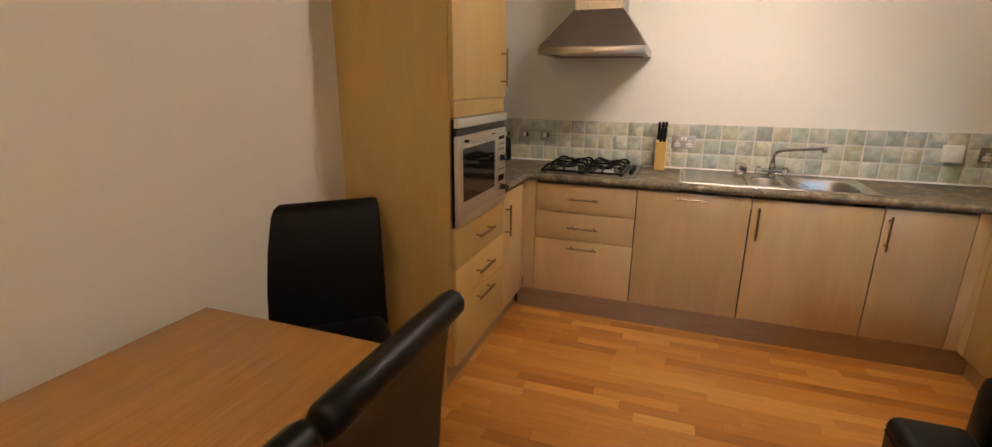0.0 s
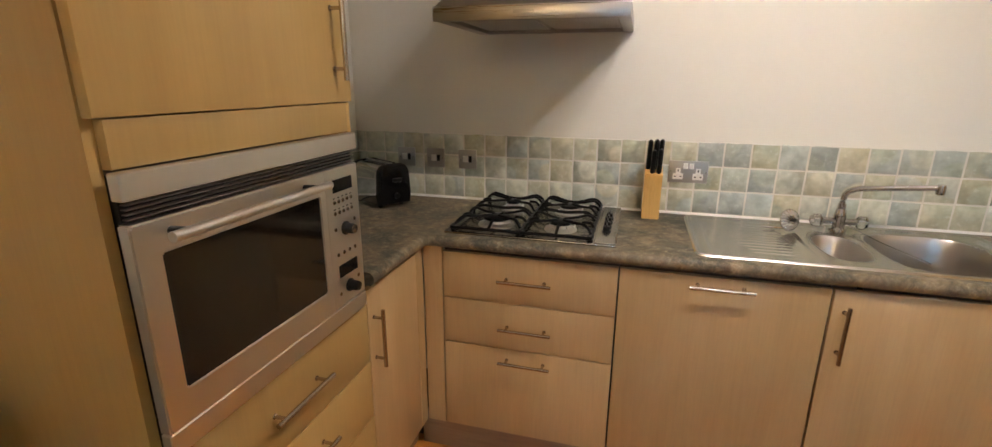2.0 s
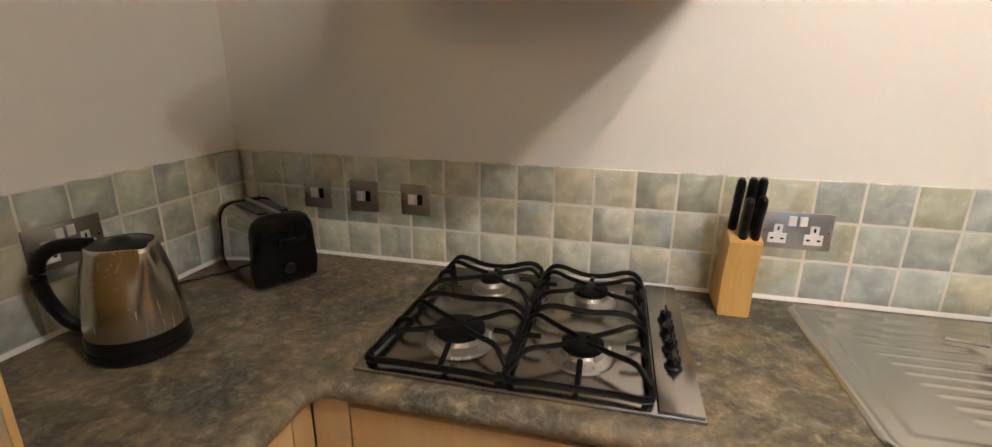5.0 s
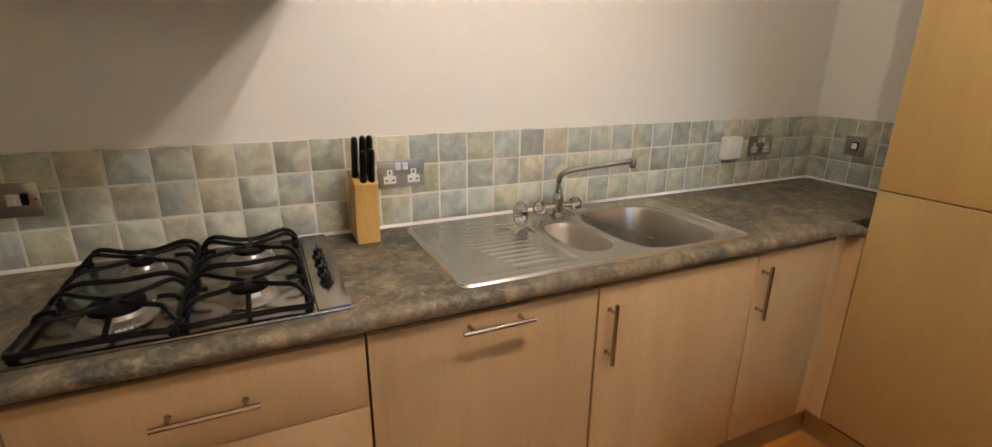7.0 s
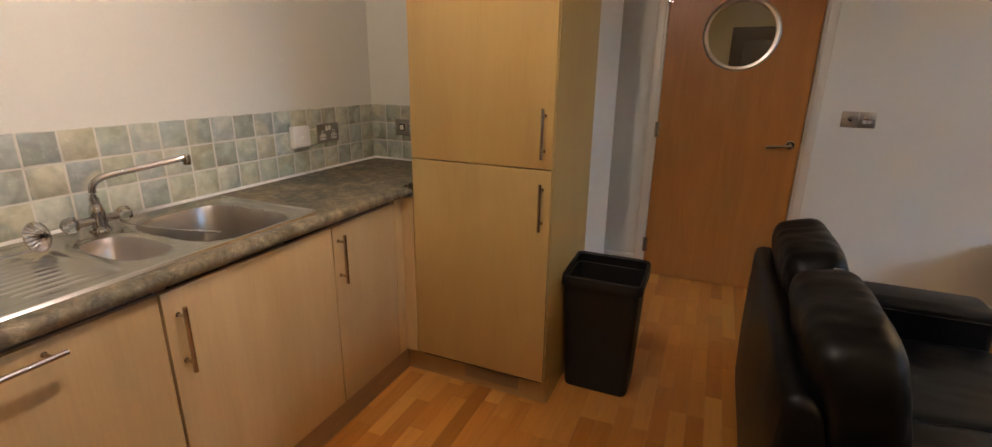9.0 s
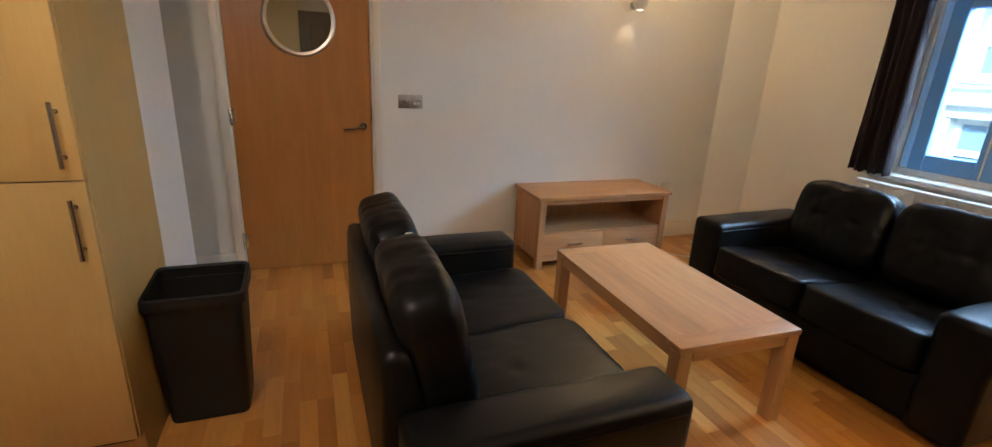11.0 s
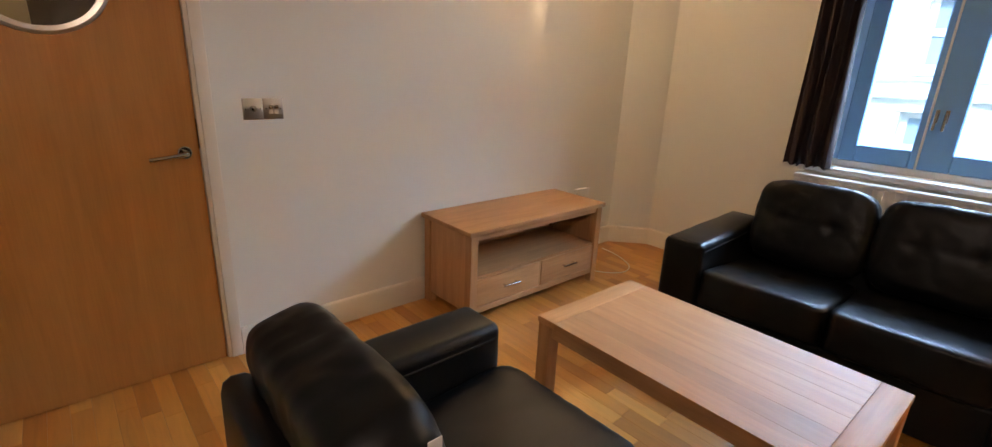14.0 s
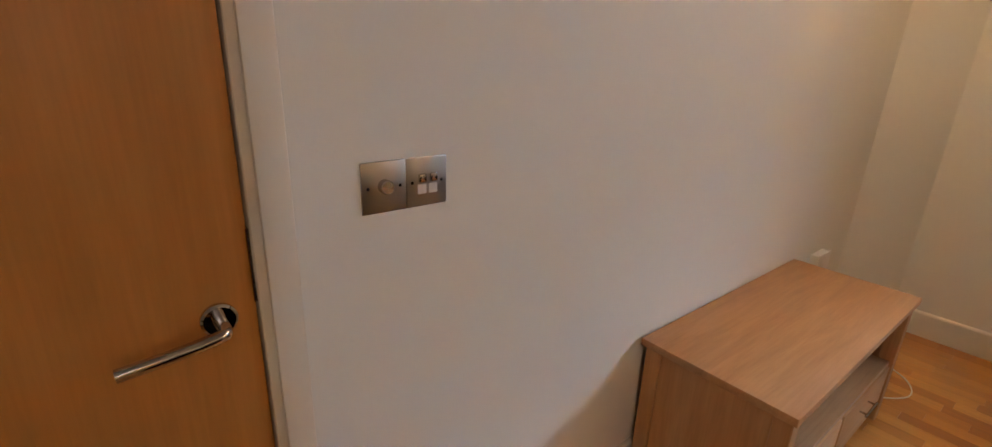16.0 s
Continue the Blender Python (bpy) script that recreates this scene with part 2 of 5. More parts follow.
def tile_glaze():
    """Hand-glazed tiles: muted grey-green tones that drift softly across each tile, with brushed arcs and dark rims."""
    s = N("glazed_tile", 0.2)
    rnd = s.node("ShaderNodeObjectInfo").outputs["Random"]

    def shuffled(k):
        m = s.node("ShaderNodeMath")
        m.operation = "MULTIPLY"
        s.put(m.inputs[0], rnd)
        m.inputs[1].default_value = k
        f = s.node("ShaderNodeMath")
        f.operation = "FRACT"
        s.put(f.inputs[0], m.outputs[0])
        return f.outputs[0]

    tone = s.ramp(rnd, [(0.0, (0.42, 0.43, 0.34)), (0.15, (0.47, 0.47, 0.39)), (0.3, (0.36, 0.39, 0.33)), (0.42, (0.45, 0.46, 0.41)), (0.55, (0.40, 0.43, 0.41)),
                        (0.66, (0.47, 0.43, 0.33)), (0.78, (0.49, 0.49, 0.42)), (0.9, (0.33, 0.35, 0.31)), (1.0, (0.40, 0.40, 0.32))], "CONSTANT")
    other = s.ramp(shuffled(91.7), [(0.0, (0.29, 0.31, 0.31)), (0.22, (0.46, 0.42, 0.31)), (0.45, (0.27, 0.27, 0.23)), (0.62, (0.37, 0.39, 0.38)), (0.8, (0.36, 0.33, 0.23))], "CONSTANT")
    v = s.coords((1, 1, 1), True)

    def calc(how, a, b, clamp=False):
        m = s.node("ShaderNodeMath")
        m.operation, m.use_clamp = how, clamp
        s.put(m.inputs[0], a)
        s.put(m.inputs[1], b)
        return m.outputs[0]

    # each tile was dipped twice: a large soft-edged circle of the second glaze, its middle off the tile's own
    sep = s.node("ShaderNodeSeparateXYZ")
    s.put(sep.inputs[0], s.node("ShaderNodeTexCoord").outputs["Object"])
    wob = calc("MULTIPLY", calc("SUBTRACT", s.noise(v, 18, 2, 0.4), 0.5), 0.01)
    dx = calc("SUBTRACT", sep.outputs["X"], calc("MULTIPLY", calc("SUBTRACT", shuffled(17.3), 0.5), 0.1))
    dz = calc("SUBTRACT", sep.outputs["Z"], calc("MULTIPLY", calc("SUBTRACT", shuffled(53.9), 0.5), 0.1))
    reach = calc("ADD", calc("SQRT", calc("ADD", calc("MULTIPLY", dx, dx), calc("MULTIPLY", dz, dz)), 0.0), wob)
    edge = calc("ADD", 0.034, calc("MULTIPLY", shuffled(71.1), 0.022))
    arc = calc("MULTIPLY", calc("SUBTRACT", reach, edge), 90.0, True)
    drift = s.ramp(s.noise(v, 9, 2, 0.4, 0.5), [(0.40, G(0)), (0.64, G(1))])
    amount = s.mix(1.0, s.mix(0.72, drift, arc), s.ramp(shuffled(37.3), [(0.0, G(0.4)), (0.6, G(1.0))]), "MULTIPLY")
    c = s.mix(amount, tone, other)
    g = s.noise(v, 55, 4)
    c = s.mix(0.12, c, s.ramp(g, [(0.3, (0.24, 0.25, 0.21)), (0.7, (0.58, 0.57, 0.50))]))
    s.base(s.mix(1.0, c, s.ramp(s.noise(v, 20, 2), [(0.35, (0.98, 1.0, 0.92)), (0.65, (1.3, 1.33, 1.24))]), "MULTIPLY"))
    s.rough(g, 0.16, 0.34)
    s.bump(s.noise(v, 24, 3), 0.25, 0.004)
    return s.m


def stone_laminate():
    s = N("stone_laminate", 0.32)
    v = s.coords()
    a = s.noise(v, 8, 6, 0.6, 0.8)
    b = s.noise(v, 42, 6, 0.68, 0.9)
    d = s.noise(v, 150, 3)
    c = s.ramp(a, [(0.36, (0.045, 0.05, 0.042)), (0.46, (0.09, 0.086, 0.066)), (0.54, (0.15, 0.112, 0.068)), (0.66, (0.24, 0.22, 0.175))])
    c = s.mix(0.42, c, s.ramp(b, [(0.38, (0.02, 0.023, 0.02)), (0.48, (0.075, 0.066, 0.048)), (0.55, (0.15, 0.118, 0.078)), (0.65, (0.33, 0.305, 0.25))]))
    c = s.mix(0.12, c, s.ramp(d, [(0.4, G(0.02)), (0.7, G(0.3))]))
    c = s.mix(s.ramp(s.noise(v, 5, 3), [(0.45, G(0)), (0.62, G(0.4))]), c, (0.24, 0.185, 0.115))
    c = s.mix(1.0, c, s.ramp(s.noise(v, 15, 5, 0.65, 1.6), [(0.34, (0.66, 0.66, 0.60)), (0.5, (1.08, 1.06, 0.95)), (0.66, (1.6, 1.55, 1.36))]), "MULTIPLY")
    s.base(c)
    s.rough(b, 0.42, 0.58)
    s.b.inputs["Specular IOR Level"].default_value = 0.35
    s.bump(b, 0.06, 0.0008)
    return s.m


def steel(name, colour=(0.56, 0.54, 0.51), rough=0.28, along="x", brush=1.0):
    s = N(name, rough, 1.0)
    k = [220, 220, 220]
    k["xyz".index(along)] = 3
    f = s.noise(s.coords(tuple(k)), 1.0, 3)
    g = s.noise(s.coords(), 9, 4)
    s.base(s.mix(g, tuple(x * 0.92 for x in colour), colour))
    s.rough(f, rough - 0.07 * brush, rough + 0.1 * brush)
    s.bump(f, 0.04 * brush, 0.0003)
    return s.m


def leather():
    s = N("black_leather", 0.36)
    v = s.coords()
    f = s.node("ShaderNodeTexVoronoi")
    s.put(f.inputs["Vector"], v)
    f.inputs["Scale"].default_value = 420
    g = s.noise(v, 10, 5)
    s.base(s.mix(g, (0.0025, 0.0025, 0.0028), (0.005, 0.0048, 0.0046)))
    s.rough(g, 0.35, 0.41)
    s.b.inputs["Specular IOR Level"].default_value = 0.18
    h = s.mix(0.7, f.outputs["Distance"], s.noise(v, 34, 3, 0.5, 0.6))
    s.bump(h, 0.07, 0.001)
    return s.m


def glass(name, colour=(0.95, 0.97, 0.97), rough=0.0):
    s = N(name, rough)
    s.base(colour)
    s.b.inputs["Transmission Weight"].default_value, s.b.inputs["IOR"].default_value = 1.0, 1.45
    return s.m


def emit(name, colour, strength):
    s = N(name, 0.5)
    s.base(colour)
    s.b.inputs["Emission Color"].default_value, s.b.inputs["Emission Strength"].default_value = (*colour, 1), strength
    return s.m


PAINT = wall_paint("magnolia_wall_paint", (0.755, 0.735, 0.645))
CEILING = wall_paint("white_ceiling_paint", (0.78, 0.76, 0.73))
TRIM = plain("cream_gloss_paint", (0.72, 0.66, 0.54), 0.32, 0, 0.05, 6, 0.02)
BEECH = wood("pale_beech_foil", (0.45, 0.298, 0.138), (0.50, 0.338, 0.16), (0.55, 0.378, 0.186), "z", 0.36, True, 5, 1.6, 0.10)
BEECH_SIDE = wood("pale_beech_side", (0.46, 0.298, 0.105), (0.51, 0.34, 0.122), (0.555, 0.378, 0.142), "z", 0.36, True, 4, 1.2, 0.08)
PLINTH = wood("plinth_foil", (0.27, 0.17, 0.10), (0.33, 0.215, 0.13), (0.38, 0.26, 0.16), "x", 0.45, False, 9, 2, 0.2)
GAP = plain("dark_carcass", (0.05, 0.035, 0.022), 0.7)
OAK_X = wood("oiled_oak_x", (0.365, 0.172, 0.064), (0.455, 0.228, 0.091), (0.535, 0.287, 0.127), "x", 0.5, True, 10, 2.4, 0.14)
OAK_Y = wood("oiled_oak_y", (0.365, 0.172, 0.064), (0.455, 0.228, 0.091), (0.535, 0.287, 0.127), "y", 0.5, True, 10, 2.4, 0.14)
OAK_Z = wood("oiled_oak_z", (0.365, 0.172, 0.064), (0.455, 0.228, 0.091), (0.535, 0.287, 0.127), "z", 0.5, True, 10, 2.4, 0.14)
DINE = wood("dining_table_veneer", (0.28, 0.122, 0.028), (0.37, 0.178, 0.046), (0.45, 0.23, 0.066), "y", 0.36, False, 16, 2.4, 0.25)
DOOR_WOOD = wood("oak_door_veneer", (0.35, 0.132, 0.027), (0.41, 0.162, 0.035), (0.46, 0.19, 0.045), "z", 0.34, False, 7, 1.6, 0.14)
DARK_WOOD = wood("dark_stained_leg", (0.02, 0.01, 0.006), (0.03, 0.016, 0.01), (0.045, 0.025, 0.015), "z", 0.4)
STEEL = steel("brushed_steel")
STEEL_Z = steel("brushed_steel_upright", along="z")
STEEL_Y = steel("brushed_steel_across", (0.74, 0.71, 0.66), 0.38, "y", 0.3)
STEEL_P = steel("polished_steel", (0.46, 0.44, 0.41), 0.2, "y", 0.1)
STEEL_DARK = steel("hood_steel", (0.40, 0.37, 0.34), 0.33)
CHROME = steel("chrome", (0.52, 0.51, 0.50), 0.07, "z", 0.2)
NICKEL = steel("satin_nickel", (0.50, 0.44, 0.37), 0.26, "x", 0.1)
PLATE = steel("satin_socket_plate", (0.42, 0.40, 0.37), 0.34, "x", 0.2)
BLACK = plain("black_plastic", (0.007, 0.007, 0.007), 0.34, 0, 0.2, 30, 0.05, 0.25)
BLACK_GLOSS = plain("black_gloss", (0.004, 0.004, 0.005), 0.1, 0, 0.2, 20, 0, 0.25)
IRON = plain("black_enamel", (0.003, 0.003, 0.003), 0.4, 0, 0.3, 40, 0.15, 0.16)
BIN = plain("charcoal_plastic", (0.011, 0.011, 0.011), 0.5, 0, 0.2, 60, 0.15, 0.3)
WHITE = plain("white_plastic", (0.72, 0.70, 0.64), 0.35, 0, 0.04, 12, 0.02)
WHITE_PAINT = plain("white_gloss_paint", (0.70, 0.70, 0.69), 0.35, 0, 0.04, 8, 0.03)
GROUT = plain("tile_grout", (0.62, 0.59, 0.50), 0.8, 0, 0.1, 40, 0.2)
SEAL = plain("white_sealant", (0.75, 0.74, 0.69), 0.4, 0, 0.05, 30, 0.05)
TILE = tile_glaze()
STONE = stone_laminate()
LEATHER = leather()
GLASS = glass("clear_glass")
OVEN_GLASS = plain("smoked_oven_glass", (0.010, 0.008, 0.006), 0.05, 0, 0.1, 5, 0)
BLOCK = wood("knife_block_beech", (0.56, 0.32, 0.085), (0.63, 0.38, 0.11), (0.69, 0.43, 0.14), "z", 0.42, True, 8, 2, 0.12)
CURTAIN = plain("plum_brown_cloth", (0.022, 0.010, 0.010), 0.85, 0, 0.25, 120, 0.3)
FACADE = plain("cream_stucco", (0.76, 0.80, 0.80), 0.8, 0, 0.06, 3, 0.1)
FLOOR_A, FLOOR_B = floor_wood("strip_floor_single", False), floor_wood("strip_floor_joined", True)

# ---- setting ----
LW, EW, SW = -0.63, 4.0, -5.23          # west, east and south wall faces
SE = -5.32                              # set-back end of the south wall
DOOR_Y0, DOOR_Y1, DOOR_H = -2.2, -1.345, 2.05
WIN_X0, WIN_X1, WIN_Z0, WIN_Z1 = 1.76, 2.66, 0.86, 2.28


def structure(name, bm, material, label, sharp=35):
    return single(name, bm, material, label, kind="structure", sharp=sharp)


floor = structure("floor", bx((-0.77, -5.45, -0.12), (8.12, 0.15, -0.005)), plain("dark_floor_joint", (0.10, 0.045, 0.015), 0.6), "orange-brown wooden strip floor with a satin sheen")
structure("ceiling", bx((-0.77, -5.45, CEIL), (8.12, 0.15, CEIL + 0.1)), CEILING, "plain white painted ceiling")
wall_north = structure("wall_north", bx((-0.77, 0, 0), (4.15, 0.15, CEIL)), PAINT, "off-white painted wall behind the kitchen units")
wall_west = structure("wall_west", bx((-0.77, -5.45, 0), (LW, 0, CEIL)), PAINT, "off-white painted wall beside the dining table")
part_wall = structure("wall_partition", bx((2.775, -1.17, 0), (3.47, 0, CEIL)), PAINT, "off-white boxed wall beside the fridge cabinet")
b = B()
box(b, (EW, -5.11, 0), (EW + 0.12, DOOR_Y0 - 0.03, CEIL))
box(b, (EW, DOOR_Y1 + 0.03, 0), (EW + 0.12, 0, CEIL))
box(b, (EW, DOOR_Y0 - 0.03, DOOR_H + 0.03), (EW + 0.12, DOOR_Y1 + 0.03, CEIL))
structure("wall_east", b, PAINT, "off-white painted wall with the wooden door")
structure("wall_corner", prism(B(), [(4.0, -5.09), (4.12, -5.11), (4.12, -5.45), (3.72, -5.45), (3.76, SE)], "z", 0, CEIL), PAINT, "angled off-white wall across the room corner")
b = B()
box(b, (-0.77, SW - 0.22, 0), (WIN_X0, SW, CEIL))
box(b, (WIN_X1, SW - 0.22, 0), (2.8, SW, CEIL))
box(b, (2.8, SW - 0.22, 0), (3.76, SE, CEIL))
box(b, (WIN_X0, SW - 0.22, 0), (WIN_X1, SW, WIN_Z0))
box(b, (WIN_X0, SW - 0.22, WIN_Z1), (WIN_X1, SW, CEIL))
structure("wall_south", b, PAINT, "off-white painted wall with the window")
structure("wall_pier", bx((LW, SW, 0), (0.755, -4.88, CEIL)), PAINT, "off-white projecting wall pier")
b = B()
box(b, (8.0, -2.9, 0), (8.12, -1.1, CEIL))
box(b, (4.12, -3.0, 0), (8.12, -2.9, CEIL))
box(b, (4.12, -1.1, 0), (8.12, -1.0, CEIL))
structure("wall_hall", b, PAINT, "off-white hallway walls beyond the door")


def skirting(name, pts):
    """A skirting board with a rounded top along a run of floor points, room on the left of the run."""
    bm = B()
    h, t = 0.135, 0.017
    prof = [(0, 0), (t, 0), (t, h - 0.012), (t * 0.75, h - 0.004), (t * 0.3, h), (0, h)]
    pts = [Vector((*p, 0)) for p in pts]
    rings = []
    for i, p in enumerate(pts):
        d0 = (pts[i] - pts[i - 1]).normalized() if i else None
        d1 = (pts[i + 1] - pts[i]).normalized() if i < len(pts) - 1 else None
        d0, d1 = d0 or d1, d1 or d0
        n = (Vector((-d0.y, d0.x, 0)) + Vector((-d1.y, d1.x, 0)))
        n = n / max(0.3, n.length_squared / 2) if n.length else n
        rings.append([bm.verts.new(p + n * u + Vector((0, 0, z + 0.001))) for u, z in prof])
    ring_faces(bm, rings)
    return structure(name, bm, TRIM, "cream painted skirting board")


skirting("baseboard", [(0.755, -4.88), (0.755, SW), (2.8, SW), (2.8, SE), (3.76, SE), (4.0, -5.09), (4.0, DOOR_Y0 - 0.055)])
skirting("baseboard", [(4.0, DOOR_Y1 + 0.055), (4.0, 0), (3.47, 0), (3.47, -1.17), (2.83, -1.17)])
skirting("baseboard", [(LW, -1.58), (LW, -4.88), (0.755, -4.88)])

# door with a round window
door = tagged(thing("door_1", "closed oak veneered door with a round porthole window", "door", (EW, DOOR_Y1, 0)), kind="structure")
CY, CZ, CR = -1.778, 1.602, 0.196
b = B()
n = 48
DX0, DX1 = EW + 0.004, EW + 0.044
outer = []
ya, yb, za, zb = DOOR_Y0 + 0.012, DOOR_Y1 - 0.012, 0.006, DOOR_H - 0.006
for k in range(n):
    t = 2 * math.pi * k / n
    c, s_ = math.cos(t), math.sin(t)
    f = min((((yb - CY) if c > 0 else (ya - CY)) / c) if abs(c) > 1e-6 else 99, (((zb - CZ) if s_ > 0 else (za - CZ)) / s_) if abs(s_) > 1e-6 else 99)
    outer.append((CY + f * c, CZ + f * s_, CY + CR * c, CZ + CR * s_))
corners = {(yb, zb), (ya, zb), (ya, za), (yb, za)}
ring = []
for k, o in enumerate(outer):
    ring.append(o)
    o2 = outer[(k + 1) % n]
    for cy, cz in corners:
        a0 = math.atan2(o[1] - CZ, o[0] - CY) % (2 * math.pi)
        a1 = a0 + 2 * math.pi / n
        ac = math.atan2(cz - CZ, cy - CY) % (2 * math.pi)
        if a0 < ac < a1 - 1e-9:
            ring.append((cy, cz, CY + CR * math.cos(ac), CZ + CR * math.sin(ac)))
rows = [[b.verts.new((x, q[0 + j], q[1 + j])) for q in ring] for x, j in ((DX0, 2), (DX0, 0), (DX1, 0), (DX1, 2))]
ring_faces(b, rows, closed=True)
leaf = part("leaf", b, DOOR_WOOD, door)
m90 = Matrix.Rotation(radians(90), 4, "Y")
b = B()
lathe(b, [(CR - 0.012, -0.052), (CR - 0.012, 0.008), (CR + 0.004, 0.012), (CR + 0.014, 0.007), (CR + 0.016, 0.0), (CR + 0.002, 0.0), (CR + 0.002, -0.044), (CR - 0.012, -0.052)], 56, (DX0 - 0.0015, CY, CZ), m90 @ Matrix.Rotation(math.pi, 4, "X"), cap=False)
part("porthole_ring", b, steel("pale_metal_ring", (0.62, 0.56, 0.47), 0.3), leaf, "pale metal porthole ring")
pane = part("pane", lathe(B(), [(CR - 0.013, 0), (CR - 0.013, 0.006)], 56, (DX0 + 0.018, CY, CZ), m90), GLASS, leaf)
pane.visible_shadow = False
h = part("door_handle", lathe(B(), [(0.0255, 0), (0.0255, 0.007), (0.022, 0.01), (0.0, 0.01)], 28, (DX0, -2.135, 0.968), Matrix.Rotation(radians(-90), 4, "Y")), CHROME, leaf, "satin chrome lever handle")
lever = smooth_path([(DX0 - 0.009, -2.135, 0.968), (DX0 - 0.045, -2.135, 0.968), (DX0 - 0.056, -2.125, 0.967), (DX0 - 0.058, -2.07, 0.96), (DX0 - 0.056, -2.005, 0.953)], 5)
part("lever", tube(B(), lever, [0.0095] * len(lever), 12), CHROME, h)
for z in (0.22, 1.02, 1.84):
    b = cyl(B(), (EW - 0.008, DOOR_Y1 - 0.006, z - 0.05), (EW - 0.008, DOOR_Y1 - 0.006, z + 0.05), 0.008, None, 10)
    box(b, (EW - 0.001, DOOR_Y1 - 0.03, z - 0.05), (EW + 0.0035, DOOR_Y1 + 0.002, z + 0.05))
    part("hinge", b, NICKEL, door)
b = B()
box(b, (DX0 + 0.0, DOOR_Y0 + 0.0085, 0.98), (DX0 + 0.03, DOOR_Y0 + 0.0135, 1.1))
part("latch_plate", b, NICKEL, leaf)
b = B()
for y0, y1 in ((DOOR_Y0 - 0.03, DOOR_Y0 + 0.008), (DOOR_Y1 - 0.008, DOOR_Y1 + 0.03)):
    box(b, (EW - 0.004, y0, 0), (EW + 0.124, y1, DOOR_H + 0.03), 0.002)
box(b, (EW - 0.004, DOOR_Y0 + 0.0085, DOOR_H - 0.002), (EW + 0.124, DOOR_Y1 - 0.0085, DOOR_H + 0.03), 0.002)
structure("trim_lining", b, TRIM, "cream painted door lining")
b = B()
for y0, y1 in ((DOOR_Y0 - 0.054, DOOR_Y0 - 0.006), (DOOR_Y1 + 0.006, DOOR_Y1 + 0.054)):
    box(b, (EW - 0.016, y0, 0), (EW - 0.0045, y1, DOOR_H + 0.054), 0.005, 2)
box(b, (EW - 0.0158, DOOR_Y0 - 0.006, DOOR_H + 0.006), (EW - 0.0045, DOOR_Y1 + 0.006, DOOR_H + 0.054), 0.005, 2)
structure("trim_architrave", b, TRIM, "cream painted door architrave")
hall_door = tagged(thing("door_2", "dark brown panelled wooden door at the end of the hallway", "door", (7.97, -2.15, 0)), kind="structure")
b = bx((7.955, -2.56, 0.0), (7.999, -1.76, 1.95), 0.004)
for z0, z1 in ((0.2, 0.95), (1.1, 1.8)):
    box(b, (7.945, -2.43, z0), (7.956, -1.9, z1), 0.008)
part("leaf", b, DARK_WOOD, hall_door)

# window with casements
win = tagged(thing("window_1", "white painted casement window above the sofa", "window", ((WIN_X0 + WIN_X1) / 2, SW - 0.11, WIN_Z0)), kind="structure")
WY = SW - 0.12
b = B()
fw = 0.032
box(b, (WIN_X0, WY - 0.06, WIN_Z0), (WIN_X0 + fw, WY, WIN_Z1), 0.004)
box(b, (WIN_X1 - fw, WY - 0.06, WIN_Z0), (WIN_X1, WY, WIN_Z1), 0.004)
box(b, (WIN_X0 + fw, WY - 0.06, WIN_Z0), (WIN_X1 - fw, WY, WIN_Z0 + 0.04), 0.004)
box(b, (WIN_X0 + fw, WY - 0.06, WIN_Z1 - 0.04), (WIN_X1 - fw, WY, WIN_Z1), 0.004)
box(b, (WIN_X0 + fw, WY - 0.06, 1.885), (WIN_X1 - fw, WY, 1.945), 0.004)
part("window_frame", b, WHITE_PAINT, win)
# the daylight's blue on white frames is put into these two paint colours
DAYLIT_PAINT = plain("daylight_blue_casement", (0.15, 0.34, 0.60), 0.3, 0, 0.06, 8, 0.03)
part("jamb", bx((WIN_X1 - fw - 0.055, WY - 0.055, WIN_Z0 + 0.0405), (WIN_X1 - fw - 0.0005, WY - 0.012, 1.8845), 0.004), plain("daylight_blue_jamb", (0.36, 0.62, 0.88), 0.3, 0, 0.05, 8, 0.03), win, "window jamb with pale blue daylight put into its colour")
XM = 2.19
for x0, x1, sa, sb in ((WIN_X0 + fw, XM - 0.002, 0.026, 0.142), (XM + 0.002, WIN_X1 - fw - 0.056, 0.036, 0.086)):
    for z0, z1 in ((WIN_Z0 + 0.04, 1.885), (1.945, WIN_Z1 - 0.04)):
        b = B()
        s = 0.1 if z0 < 1 else 0.05
        box(b, (x0, WY - 0.045, z0), (x0 + sa, WY + 0.012, z1), 0.006)
        box(b, (x1 - sb, WY - 0.045, z0), (x1, WY + 0.012, z1), 0.006)
        box(b, (x0 + sa, WY - 0.044, z0), (x1 - sb, WY + 0.011, z0 + s), 0.006)
        box(b, (x0 + sa, WY - 0.044, z1 - 0.055), (x1 - sb, WY + 0.011, z1), 0.006)
        c = part("casement", b, DAYLIT_PAINT, win, "casement with blue daylight put into its paint colour")
        g = part("pane", bx((x0 + sa - 0.004, WY - 0.022, z0 + s - 0.004), (x1 - sb + 0.004, WY - 0.018, z1 - 0.051)), GLASS, c)
        g.visible_shadow = False
for sx in (-0.028, -0.07):
    b = bx((XM + sx - 0.009, WY + 0.012, 1.16), (XM + sx + 0.009, WY + 0.02, 1.23), 0.002)
    cyl(b, (XM + sx, WY + 0.02, 1.205), (XM + sx, WY + 0.045, 1.205), 0.007, None, 10)
    box(b, (XM + sx - 0.007, WY + 0.04, 1.12), (XM + sx + 0.007, WY + 0.05, 1.212), 0.003)
    part("catch", b, NICKEL, win)
